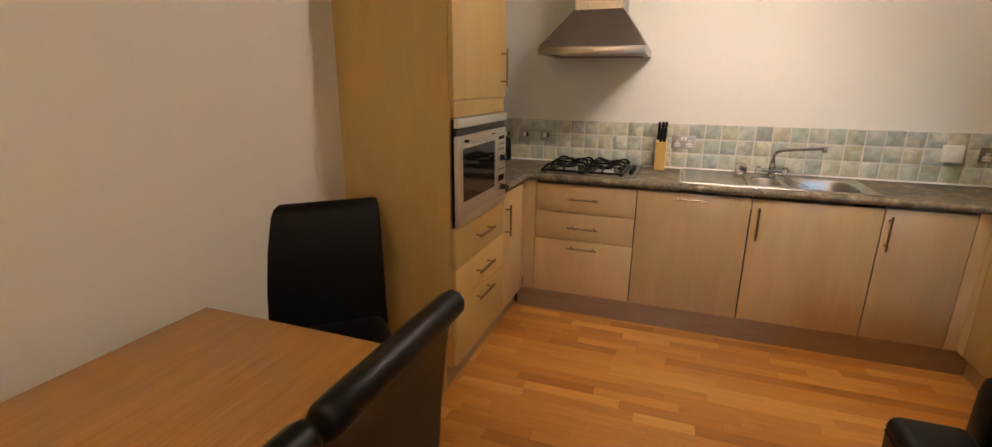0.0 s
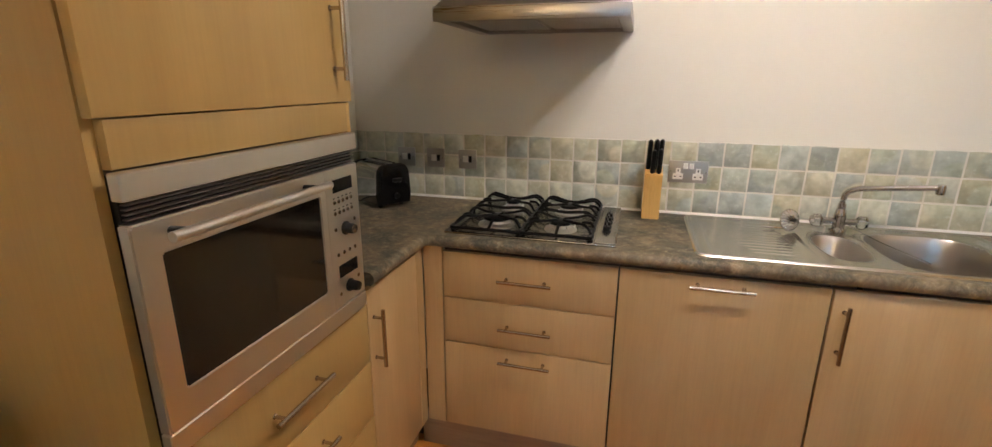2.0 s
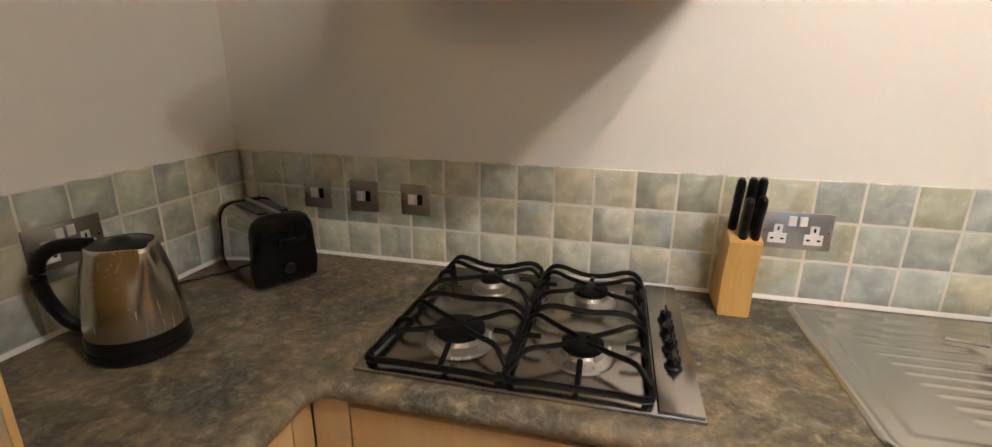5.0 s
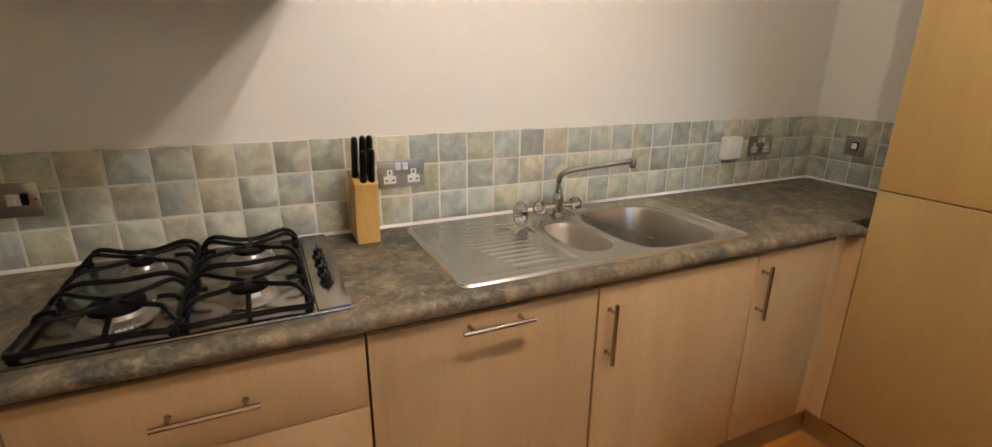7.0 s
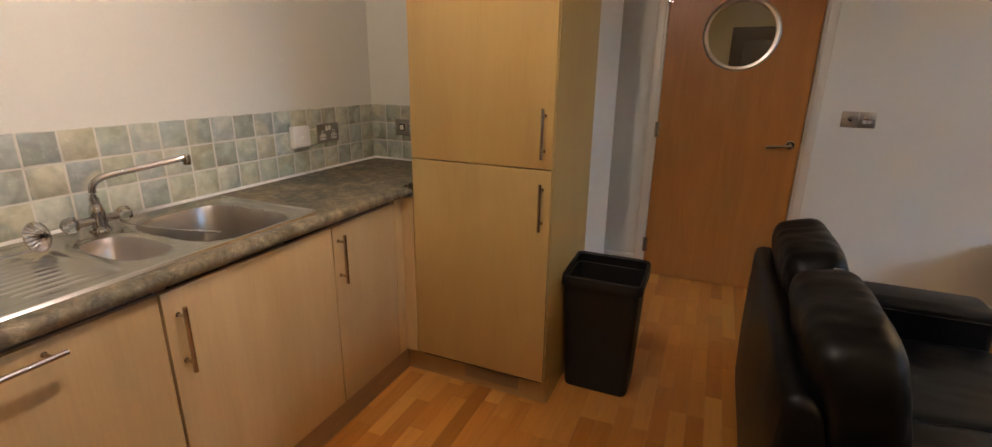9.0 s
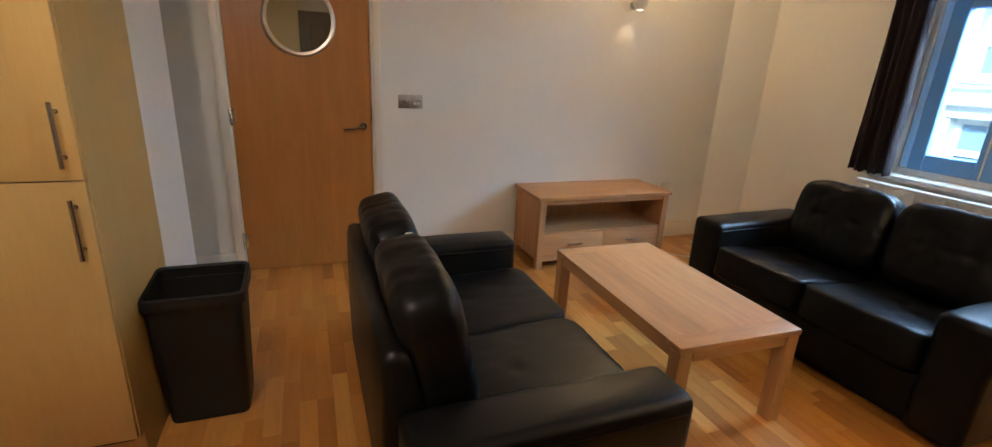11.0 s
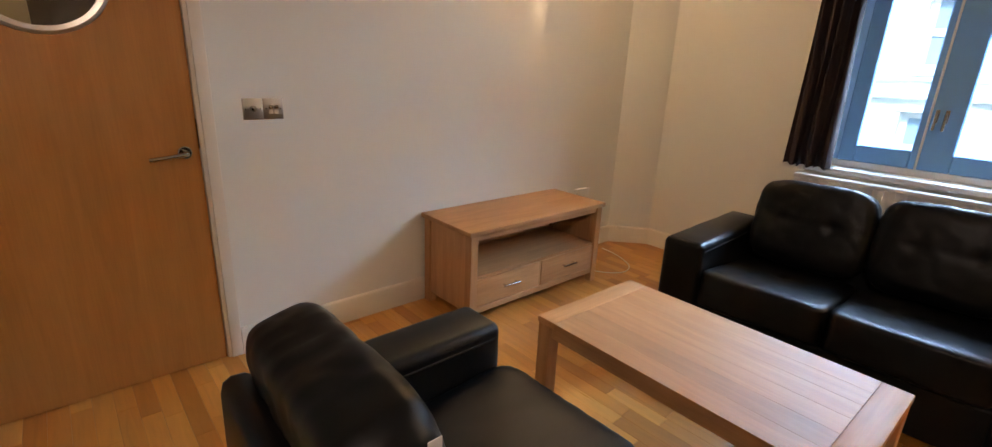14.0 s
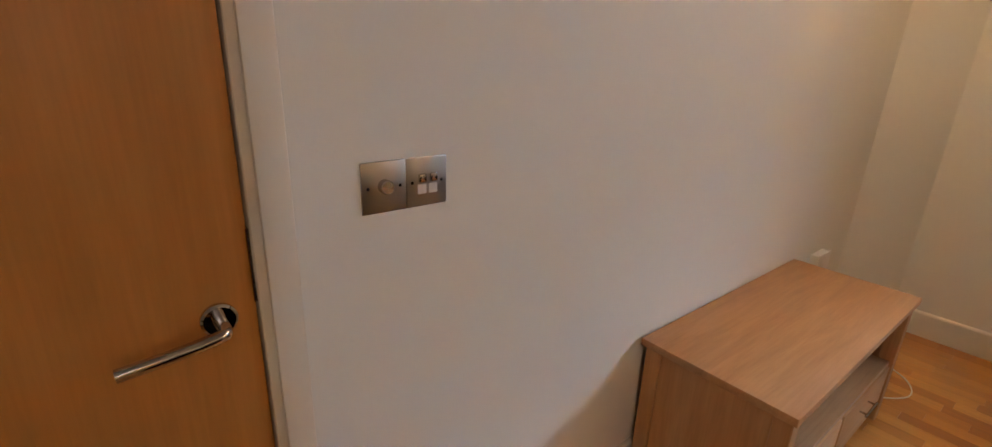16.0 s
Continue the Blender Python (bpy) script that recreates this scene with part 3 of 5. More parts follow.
part("astragal", bx((XM - 0.006, WY + 0.0125, WIN_Z0 + 0.045), (XM + 0.006, WY + 0.02, 1.88), 0.003), TRIM, win)
for z in (1.84,):
    part("stay", bx((XM - 0.04, WY + 0.012, z), (XM - 0.025, WY + 0.03, z + 0.08), 0.003), NICKEL, win)
b = bx((WIN_X0 - 0.04, WY + 0.0, WIN_Z0 - 0.035), (WIN_X1 + 0.04, SW + 0.035, WIN_Z0 - 0.001), 0.008, 2)
structure("window_sill", b, plain("aged_sill_paint", (0.46, 0.42, 0.36), 0.4, 0, 0.06, 8, 0.03), "white painted window sill")

# house across the street
ground = structure("ground", bx((-60, -120, -6.2), (60, -5.6, -6.0)), plain("asphalt", (0.06, 0.06, 0.06), 0.9), "grey street below the window")
house = thing("apartment_building", "pale stucco building with sash windows across the street", "building", (2, -9.5, -6))
b = B()
WINS = [(x, z) for x in (-4.68, -3.18, -1.68, -0.18, 1.32, 2.81, 4.3, 5.8, 7.3, 8.8) for z in (-3.4, -1.3, 0.62, 1.94, 4.2, 6.4)]
xs = sorted({v for x, z in WINS for v in (x - 0.25, x + 0.25)} | {-9.0, 14.0})
zs = sorted({v for x, z in WINS for v in (z - 0.42, z + 0.42)} | {-6.0, 9.0})
for i in range(len(xs) - 1):
    for j in range(len(zs) - 1):
        cx, cz = (xs[i] + xs[i + 1]) / 2, (zs[j] + zs[j + 1]) / 2
        if not any(abs(cx - x) < 0.25 and abs(cz - z) < 0.42 for x, z in WINS):
            box(b, (xs[i], -9.9, zs[j]), (xs[i + 1], -9.4, zs[j + 1]))
part("wall", b, FACADE, house)
for z in (-2.3, 1.19, 3.2, 5.3, 8.7):
    part("string_course", bx((-9, -9.4, z), (14, -9.28, z + 0.06), 0.02), FACADE, house)
    part("string_course", bx((-9, -9.4, z + 0.21), (14, -9.32, z + 0.25), 0.01), FACADE, house)
for x, z in WINS:
    b = B()
    for lo, hi in (((-0.25, -0.42), (-0.18, 0.42)), ((0.18, -0.42), (0.25, 0.42)), ((-0.18, -0.42), (0.18, -0.355)), ((-0.18, 0.355), (0.18, 0.42)), ((-0.18, -0.04), (0.18, 0.04))):
        box(b, (x + lo[0], -9.62, z + lo[1]), (x + hi[0], -9.55, z + hi[1]))
    w = part("window", b, WHITE_PAINT, house)
    part("pane", bx((x - 0.18, -9.6, z - 0.355), (x + 0.18, -9.58, z + 0.355)), plain("far_window_glass", (0.20, 0.31, 0.40), 0.3, 0, 0.05, 3, 0) if "far_window_glass" not in bpy.data.materials else bpy.data.materials["far_window_glass"], w)
    part("sill", bx((x - 0.3, -9.4, z - 0.48), (x + 0.3, -9.34, z - 0.425), 0.01), FACADE, w)
    part("lintel", bx((x - 0.31, -9.4, z + 0.425), (x + 0.31, -9.36, z + 0.475), 0.01), FACADE, w)
part("roof", prism(B(), [(-9.2, 9.0), (-9.9, 10.2), (-14, 10.2), (-14, 9.0)], "x", -9, 14), plain("roof_slate", (0.08, 0.085, 0.09), 0.7), house)

# curtains, rail, radiator
rail = thing("curtain_rail", "dark metal curtain rail above the window", "curtain rail", (XM, SW + 0.07, 2.33))
part("rod", cyl(B(), (1.4, SW + 0.075, 2.335), (2.95, SW + 0.075, 2.335), 0.011), NICKEL, rail)
for x in (1.45, 2.9):
    part("bracket", box(cyl(B(), (x, SW + 0.0005, 2.335), (x, SW + 0.075, 2.335), 0.008, None, 10), (x - 0.02, SW + 0.0005, 2.31), (x + 0.02, SW + 0.006, 2.36), 0.002), NICKEL, rail)


def curtain(xa, xb, folds, seed):
    """Gathered cloth that hangs from the rail in deep folds, narrower at the top."""
    bm = B()
    nx, nz = folds * 10, 26
    rows = []
    for k, side in ((1, 1), (-1, -1)):
        for j in range(nz + 1):
            z = 0.855 + (2.325 - 0.855) * j / nz
            row = []
            for i in range(nx + 1):
                u = i / nx
                x = xa + (xb - xa) * u
                ph = u * folds * 2 * math.pi + 0.5 * math.sin(z * 2.1 + seed + u * 4)
                amp = 0.026 + 0.008 * math.sin(u * 9 + seed)
                y = SW + 0.075 + amp * math.sin(ph) + 0.004 * math.sin(ph * 2.3 + z * 5)
                x += 0.012 * math.sin(ph * 0.5 + z * 3 + seed) * (1 - j / nz)
                dz = 0.006 * math.sin(ph + seed) if j == 0 else 0
                row.append(bm.verts.new((x, y + 0.0015 * side, z + dz)))
            rows.append(row)
    half = nz + 1
    for base, flip in ((0, False), (half, True)):
        for j in range(nz):
            for i in range(nx):
                q = (rows[base + j][i], rows[base + j][i + 1], rows[base + j + 1][i + 1], rows[base + j + 1][i])
                bm.faces.new(q[::-1] if flip else q)
    for i in range(nx):
        bm.faces.new((rows[0][i], rows[half][i], rows[half][i + 1], rows[0][i + 1]))
    for i in (0, nx):
        for j in range(nz):
            bm.faces.new((rows[j][i], rows[j + 1][i], rows[half + j + 1][i], rows[half + j][i]))
    return bm


for xa, xb, sd in ((1.53, 1.735, 0.4), (2.56, 2.79, 2.1)):
    single("curtain", curtain(xa, xb, 5, sd), CURTAIN, "dark plum-brown curtain hanging in folds beside the window", "curtain", group="curtains at the window", sharp=80)

rad = thing("radiator", "white panel radiator on the wall below the window", "radiator", (2.2, SW + 0.06, 0.15))
b = B()
poly = []
for i in range(61):
    x = 1.66 + 1.06 * i / 60
    poly.append((x, SW + 0.088 + (0.006 if i % 3 == 1 else 0.0)))
poly += [(2.72, SW + 0.045), (1.66, SW + 0.045)]
prism(b, poly, "z", 0.2, 0.785)
part("panel", b, WHITE_PAINT, rad)
b = bx((1.655, SW + 0.03, 0.786), (2.725, SW + 0.098, 0.81), 0.004)
part("top_grille", b, WHITE_PAINT, rad)
for x in (1.82, 2.56):
    part("bracket", bx((x - 0.02, SW + 0.001, 0.3), (x + 0.02, SW + 0.045, 0.75), 0.002), WHITE_PAINT, rad)
b = cyl(B(), (1.64, SW + 0.065, 0.001), (1.64, SW + 0.065, 0.24), 0.0075, None, 10)
cyl(b, (1.64, SW + 0.065, 0.24), (1.665, SW + 0.065, 0.24), 0.012, None, 12)
cyl(b, (1.64, SW + 0.065, 0.22), (1.64, SW + 0.065, 0.3), 0.016, None, 12)
part("valve", b, WHITE, rad)

# ---- kitchen units ----
FY = -0.545         # front face of the doors below the sink wall
FX = -0.075         # front face of the oven cabinet and the corner door
ZB, ZT = 0.152, 0.850


def bar_handle(parent, p0, p1, out):
    """A round bar handle on two posts; out points away from the door."""
    p0, p1, out = Vector(p0), Vector(p1), Vector(out)
    d = (p1 - p0).normalized()
    bm = cyl(B(), p0 + out * 0.032, p1 + out * 0.032, 0.006, None, 14)
    for q in (p0 + d * 0.026, p1 - d * 0.026):
        cyl(bm, q + out * 0.0005, q + out * 0.03, 0.0045, None, 10)
        cyl(bm, q + out * 0.0005, q + out * 0.003, 0.0065, None, 10)
    return part("handle", bm, NICKEL, parent, "brushed nickel bar handle")


def panel(name, lo, hi, parent, material=None, label=""):
    return part(name, bx(lo, hi, 0.0018, 2), material or BEECH, parent, label)


def base_unit(name, label, x0, x1, fronts):
    u = thing(name, label, "kitchen unit", ((x0 + x1) / 2, -0.3, 0.15), group="base units along the sink wall")
    part("carcass", bx((x0 + 0.001, FY + 0.021, 0.15), (x1 - 0.001, -0.014, 0.68 if x0 == 1.2 else 0.8655), 0.001), GAP, u)
    for nm, a, bt, c, d, hnd in fronts:
        f = panel(nm, (a, FY, c), (bt, FY + 0.019, d), u)
        bar_handle(f, *hnd, (0, -1, 0))
    return u


g = 0.0016
base_unit("drawer_unit", "pale beech kitchen drawer unit with three drawers under the hob", 0.0, 0.6, [
    ("drawer", 0.0 + g, 0.6 - g, 0.678 + g, ZT, ((0.205, FY, 0.768), (0.388, FY, 0.768))),
    ("drawer", 0.0 + g, 0.6 - g, 0.503 + g, 0.678 - g, ((0.21, FY, 0.590), (0.393, FY, 0.590))),
    ("drawer", 0.0 + g, 0.6 - g, ZB, 0.503 - g, ((0.21, FY, 0.46), (0.393, FY, 0.46)))])
base_unit("dishwasher_unit", "pale beech front of an integrated appliance beside the sink", 0.6, 1.2, [
    ("door", 0.604, 1.1965, ZB, ZT, ((0.81, FY, 0.822), (0.993, FY, 0.822)))])
base_unit("sink_unit", "pale beech cupboard below the steel sink", 1.2, 1.795, [
    ("door", 1.2035, 1.793, ZB, ZT, ((1.236, FY, 0.63), (1.236, FY, 0.81)))])
base_unit("narrow_cupboard", "narrow pale beech cupboard beside the fridge cabinet", 1.797, 2.165, [
    ("door", 1.799, 2.163, ZB, ZT, ((1.822, FY, 0.64), (1.822, FY, 0.82)))])
u = thing("filler_strip", "pale beech filler strip beside the fridge cabinet", "filler panel", (2.19, FY, 0.15))
b = bx((2.167, FY + 0.001, 0.15), (2.2215, FY + 0.02, 0.866), 0.001)
box(b, (2.222, -0.5985, 0.15), (2.243, FY + 0.02, 0.866), 0.001)
part("strip", b, BEECH, u)
u = thing("corner_post", "pale beech corner post between the unit runs", "filler panel", (-0.04, FY, 0.15))
b = bx((FX + 0.002, FY + 0.001, 0.15), (-0.0025, FY + 0.02, 0.866), 0.001)
box(b, (FX - 0.018, -0.598, 0.15), (FX - 0.001, FY + 0.0005, 0.866), 0.001)
part("post", b, BEECH, u)
u = thing("corner_unit", "narrow pale beech corner cupboard beside the oven cabinet", "kitchen unit", (-0.3, -0.76, 0.15))
part("carcass", bx((LW + 0.015, -0.93, 0.15), (FX - 0.021, -0.6, 0.8655), 0.001), GAP, u)
f = panel("door", (FX - 0.019, -0.93, ZB), (FX, -0.602, ZT), u)
bar_handle(f, (FX, -0.902, 0.6), (FX, -0.902, 0.783), (1, 0, 0))

# oven cabinet
tower = thing("oven_cabinet", "tall pale beech cabinet that houses the built-in oven", "kitchen unit", (-0.34, -1.25, 0))
TY0, TY1 = -1.575, -0.934
part("side_panel", prism(B(), [(LW + 0.001, 0.0), (FX - 0.062, 0.0), (FX - 0.062, 0.14), (FX - 0.022, 0.14), (FX - 0.022, CEIL - 0.02), (LW + 0.001, CEIL - 0.02)], "y", TY0, TY0 + 0.018), BEECH_SIDE, tower)
part("side_panel", bx((LW + 0.001, TY1 - 0.018, 0.9), (FX - 0.022, TY1, CEIL - 0.02), 0.0015), BEECH_SIDE, tower)
b = bx((LW + 0.02, TY0 + 0.0185, 0.15), (-0.4, TY1 - 0.0185, CEIL - 0.03))
box(b, (-0.4, TY0 + 0.0185, 0.15), (FX - 0.03, TY1 - 0.0185, 0.83))
box(b, (-0.4, TY0 + 0.0185, 1.3), (FX - 0.03, TY1 - 0.0185, CEIL - 0.03))
part("carcass", b, GAP, tower)
part("top_panel", bx((LW + 0.02, TY0 + 0.0185, CEIL - 0.03), (FX - 0.022, TY1 - 0.0185, CEIL - 0.012), 0.001), BEECH_SIDE, tower)
f = panel("door", (FX - 0.021, TY0 + 0.003, 1.368), (FX, TY1, CEIL - 0.03), tower, BEECH_SIDE)
bar_handle(f, (FX, -1.0, 1.418), (FX, -1.0, 1.602), (1, 0, 0))
panel("infill", (FX - 0.04, TY0 + 0.0185, 1.2955), (FX - 0.005, TY1 - 0.0185, 1.366), tower, BEECH_SIDE)
panel("stile", (FX - 0.04, TY1 - 0.018, 1.29), (FX - 0.008, TY1 - 0.0005, 1.366), tower, BEECH_SIDE)
for z0, z1, hz in ((0.632, 0.818, 0.73), (0.447, 0.6285, 0.548), (ZB, 0.4435, 0.41)):
    f = panel("drawer", (FX - 0.021, TY0 + 0.003, z0), (FX, TY1, z1), tower, BEECH_SIDE)
    bar_handle(f, (FX, -1.355, hz), (FX, -1.155, hz), (1, 0, 0))

# built-in oven
oven = thing("built_in_oven", "stainless steel built-in combination oven with a smoked glass door", "oven", (FX, -1.25, 0.83))
OY0, OY1, OX = TY0 + 0.006, TY1 - 0.026, FX + 0.016
part("housing", bx((-0.39, OY0 + 0.02, 0.835), (FX - 0.004, OY1 - 0.02, 1.286), 0.002), BLACK, oven)
part("top_trim", bx((FX - 0.003, OY0, 1.2535), (OX + 0.004, OY1, 1.294), 0.002), STEEL_Y, oven)
vent = part("vent", bx((FX - 0.003, OY0 + 0.004, 1.2205), (FX + 0.003, OY1 - 0.004, 1.2532)), BLACK, oven, "black vent recess")
for k in range(4):
    z = 1.2255 + 0.0072 * k
    part("slat", bx((FX + 0.0032, OY0 + 0.006, z), (OX - 0.002, OY1 - 0.006, z + 0.0018), 0.0005), STEEL_DARK, vent, "thin steel slat")
part("bottom_trim", bx((FX - 0.003, OY0, 0.826), (OX + 0.002, OY1, 0.869), 0.002), STEEL_Y, oven)
PY = -1.104        # split between glass door and control panel
cp = part("control_panel", bx((FX - 0.003, PY + 0.003, 0.8705), (OX, OY1, 1.2195), 0.0025), STEEL_Y, oven)
d0, d1 = OY0, PY
b = B()
frame_in = [(d0 + 0.045, 0.932), (d1 - 0.024, 0.932), (d1 - 0.024, 1.165), (d0 + 0.045, 1.165)]
frame_out = [(d0, 0.8705), (d1, 0.8705), (d1, 1.2195), (d0, 1.2195)]
rows = [[b.verts.new((x, y, z)) for y, z in q] for x, q in ((OX + 0.004, frame_in), (OX + 0.004, frame_out), (FX - 0.003, frame_out), (FX - 0.003, frame_in))]
ring_faces(b, rows, closed=True)
bmesh.ops.bevel(b, geom=list(b.edges), offset=0.0025, segments=2, affect="EDGES")
od = part("door", b, STEEL_Y, oven)
part("door_glass", bx((FX - 0.002, d0 + 0.043, 0.93), (OX + 0.001, d1 - 0.022, 1.167)), OVEN_GLASS, od, "dark smoked glass pane")
bm = cyl(B(), (OX + 0.045, d0 + 0.03, 1.199), (OX + 0.045, d1 - 0.04, 1.199), 0.0085, None, 16)
handle = part("handle", bm, STEEL_Y, od)
for y in (d0 + 0.065, d1 - 0.073):
    part("handle_post", cyl(B(), (OX + 0.004, y, 1.196), (OX + 0.036, y, 1.198), 0.0075, 0.0065, 14), BLACK, od, "black handle post")
part("display", bx((OX, PY + 0.032, 1.161), (OX + 0.0012, PY + 0.114, 1.192)), BLACK_GLOSS, cp)
part("display", bx((OX, PY + 0.032, 0.946), (OX + 0.0012, PY + 0.113, 0.978)), BLACK_GLOSS, cp)
for r_ in range(2):
    for k in range(5):
        y, z = PY + 0.034 + 0.018 * k, 1.138 - 0.027 * r_
        bt = lathe(B(), [(0.0052, 0), (0.0052, 0.0016), (0.004, 0.0025), (0, 0.0025)], 10, (OX, y, z), m90)
        part("button", bt, STEEL_P, cp)
        part("legend", bx((OX, y - 0.004, z + 0.0085), (OX + 0.0006, y + 0.004, z + 0.011)), BLACK, cp)
for y, z in ((PY + 0.03, 1.072), (PY + 0.115, 1.08), (PY + 0.033, 1.007), (PY + 0.058, 1.007), (PY + 0.083, 1.007), (PY + 0.108, 1.007), (PY + 0.03, 0.905), (PY + 0.115, 0.925)):
    part("button", lathe(B(), [(0.005, 0), (0.005, 0.0018), (0, 0.0025)], 10, (OX, y, z), m90), STEEL_P, cp)
for z, mt in ((1.066, BLACK), (0.914, BLACK)):
    kn = part("knob", lathe(B(), [(0.017, 0), (0.017, 0.004), (0.0135, 0.006), (0.0125, 0.024), (0.0115, 0.026), (0, 0.026)], 24, (OX, PY + 0.072, z), m90), mt, cp)
    part("cap", lathe(B(), [(0.0112, 0), (0.0108, 0.002), (0, 0.003)], 20, (OX + 0.0262, PY + 0.072, z), m90), STEEL_P if z > 1 else BLACK, kn)
    part("marker", bx((OX + 0.0288, PY + 0.071, z + 0.003), (OX + 0.0296, PY + 0.073, z + 0.011)), BLACK, kn)

# fridge cabinet
fr = thing("fridge_cabinet", "tall pale beech cabinet that houses an integrated fridge", "kitchen unit", (2.5, -0.9, 0))
RX, RY0, RY1 = 2.222, -1.192, -0.6
for y0, x1 in ((RY0, 2.83), (RY1 - 0.018, 2.774)):
    part("side_panel", prism(B(), [(RX + 0.092, 0.0), (x1, 0.0), (x1, CEIL - 0.02), (RX + 0.022, CEIL - 0.02), (RX + 0.022, 0.135), (RX + 0.092, 0.135)], "y", y0, y0 + 0.018), BEECH_SIDE, fr)
part("carcass", bx((RX + 0.024, RY0 + 0.019, 0.13), (2.774, RY1 - 0.019, CEIL - 0.03)), GAP, fr)
part("top_panel", bx((RX + 0.022, RY0 + 0.0185, CEIL - 0.03), (2.774, RY1 - 0.0185, CEIL - 0.012), 0.001), BEECH_SIDE, fr)
for z0, z1, h0, h1 in ((1.0345, CEIL - 0.03, 1.074, 1.25), (0.152, 1.0305, 0.806, 0.985)):
    f = panel("door", (RX, RY0 + 0.002, z0), (RX + 0.02, RY1 - 0.002, z1), fr, BEECH_SIDE)
    bar_handle(f, (RX, -1.158, h0), (RX, -1.158, h1), (-1, 0, 0))
b = bx((RX + 0.075, RY0 + 0.004, 0.0), (RX + 0.091, RY1 + 0.1, 0.1295), 0.001)
part("plinth", b, BEECH, fr)
gr = part("vent_grille", bx((RX + 0.0685, -1.06, 0.035), (RX + 0.0745, -0.8, 0.105), 0.002), plain("pale_vent_plastic", (0.42, 0.32, 0.2), 0.45), fr, "beige plastic vent grille")
for k in range(5):
    part("slat", bx((RX + 0.064, -1.05, 0.045 + 0.0105 * k), (RX + 0.0683, -0.81, 0.0505 + 0.0105 * k), 0.001), bpy.data.materials["pale_vent_plastic"], gr)

# plinths
for nm, lo, hi in (("plinth_board", (-0.12, FY + 0.045, 0), (2.296, FY + 0.061, 0.149)), ("plinth_board", (FX - 0.085, -1.5555, 0), (FX - 0.069, FY + 0.0445, 0.149))):
    single(nm, bx(lo, hi, 0.001), PLINTH, "brown kitchen plinth board along the floor", "plinth", group="plinths below the units")

# worktop: body pieces round the sink cut-out, with rounded front noses
WT0, WT1 = 0.868, 0.908
SX0, SX1, SY0, SY1 = 0.86, 1.74, -0.50, -0.06
NOSE = [(0.0, WT0), (-0.014, WT0), (-0.02, WT0 + 0.006), (-0.024, WT0 + 0.014), (-0.0245, WT0 + 0.024), (-0.021, WT0 + 0.032), (-0.014, WT0 + 0.038), (-0.006, WT1), (0.0, WT1)]
YF, XF = FY + 0.003, FX + 0.003


def worktop_mesh():
    """One L-shaped slab with a sink cut-out; the rounded nose follows its front, mitred in the corner and flared at the fridge cabinet."""
    bm, known = B(), {}

    def at(x, y, z):
        key = (round(x, 5), round(y, 5), round(z, 5))
        if key not in known:
            known[key] = bm.verts.new(key)
        return known[key]

    flare = [(2.12, 1.0), (2.15, 1.25), (2.175, 1.9), (2.2, 2.45), (2.2215, 2.55)]
    xs = [LW + 0.001, XF, XF + 0.05, SX0, SX1] + [x for x, k in flare] + [2.774]
    ys = [TY1 + 0.002, YF - 0.05, YF, SY0, SY1, -0.001]

    def solid(i, j):
        if not (0 <= i < len(xs) - 1 and 0 <= j < len(ys) - 1):
            return False
        x, y = (xs[i] + xs[i + 1]) / 2, (ys[j] + ys[j + 1]) / 2
        return (x < XF or y > YF) and not (SX0 < x < SX1 and SY0 < y < SY1)

    for i in range(len(xs) - 1):
        for j in range(len(ys) - 1):
            if not solid(i, j):
                continue
            x0, x1, y0, y1 = xs[i], xs[i + 1], ys[j], ys[j + 1]
            for z in (WT0, WT1):
                bm.faces.new([at(x, y, z) for x, y in ((x0, y0), (x1, y0), (x1, y1), (x0, y1))])
            for di, dj, p, q in ((-1, 0, (x0, y0), (x0, y1)), (1, 0, (x1, y0), (x1, y1)), (0, -1, (x0, y0), (x1, y0)), (0, 1, (x0, y1), (x1, y1))):
                nosed = (di == 1 and x1 == XF and y1 <= YF) or (dj == -1 and y0 == YF and XF <= x0 and x1 <= 2.2215)
                if not solid(i + di, j + dj) and not nosed:
                    bm.faces.new((at(*p, WT0), at(*q, WT0), at(*q, WT1), at(*p, WT1)))
    spine = [(XF, y, 1.0, 0.0) for y in ys[:2]] + [(XF, YF, 1.35, -1.35)]
    spine += [(x, YF, 0.0, -dict(flare).get(x, 1.0)) for x in xs[2:] if x < 2.5]
    rings = [[at(x - u * kx, y - u * ky, z) for u, z in NOSE] for x, y, kx, ky in spine]
    for a, c in zip(rings, rings[1:]):
        for k in range(len(NOSE) - 1):
            bm.faces.new((a[k], c[k], c[k + 1], a[k + 1]))
    bm.faces.new(rings[0])
    bm.faces.new(rings[-1])
    return bm


single("worktop", worktop_mesh(), STONE, "mottled grey-brown stone-effect laminate worktop with a rounded edge", "worktop", sharp=40)

# ---- things on the worktop wall ----
hood = thing("cooker_hood", "stainless steel chimney cooker hood on the wall above the hob", "cooker hood", (0.28, -0.002, 1.6))
b = B()
base = [(-0.025, -0.002), (0.578, -0.002), (0.578, -0.5), (-0.025, -0.5)]
topr = [(0.13, -0.002), (0.418, -0.002), (0.418, -0.285), (0.13, -0.285)]
inset = [(0.012, -0.03), (0.541, -0.03), (0.541, -0.465), (0.012, -0.465)]
rows = [[b.verts.new((x, y, z)) for x, y in q] for q, z in ((inset, 1.618), (inset, 1.6), (base, 1.6), (base, 1.64), (topr, 1.862))]
ring_faces(b, rows)
part("canopy", b, STEEL_DARK, hood, sharp=20)
part("chimney", bx((0.132, -0.283, 1.8615), (0.416, -0.002, CEIL - 0.001), 0.002), STEEL_Z, hood)
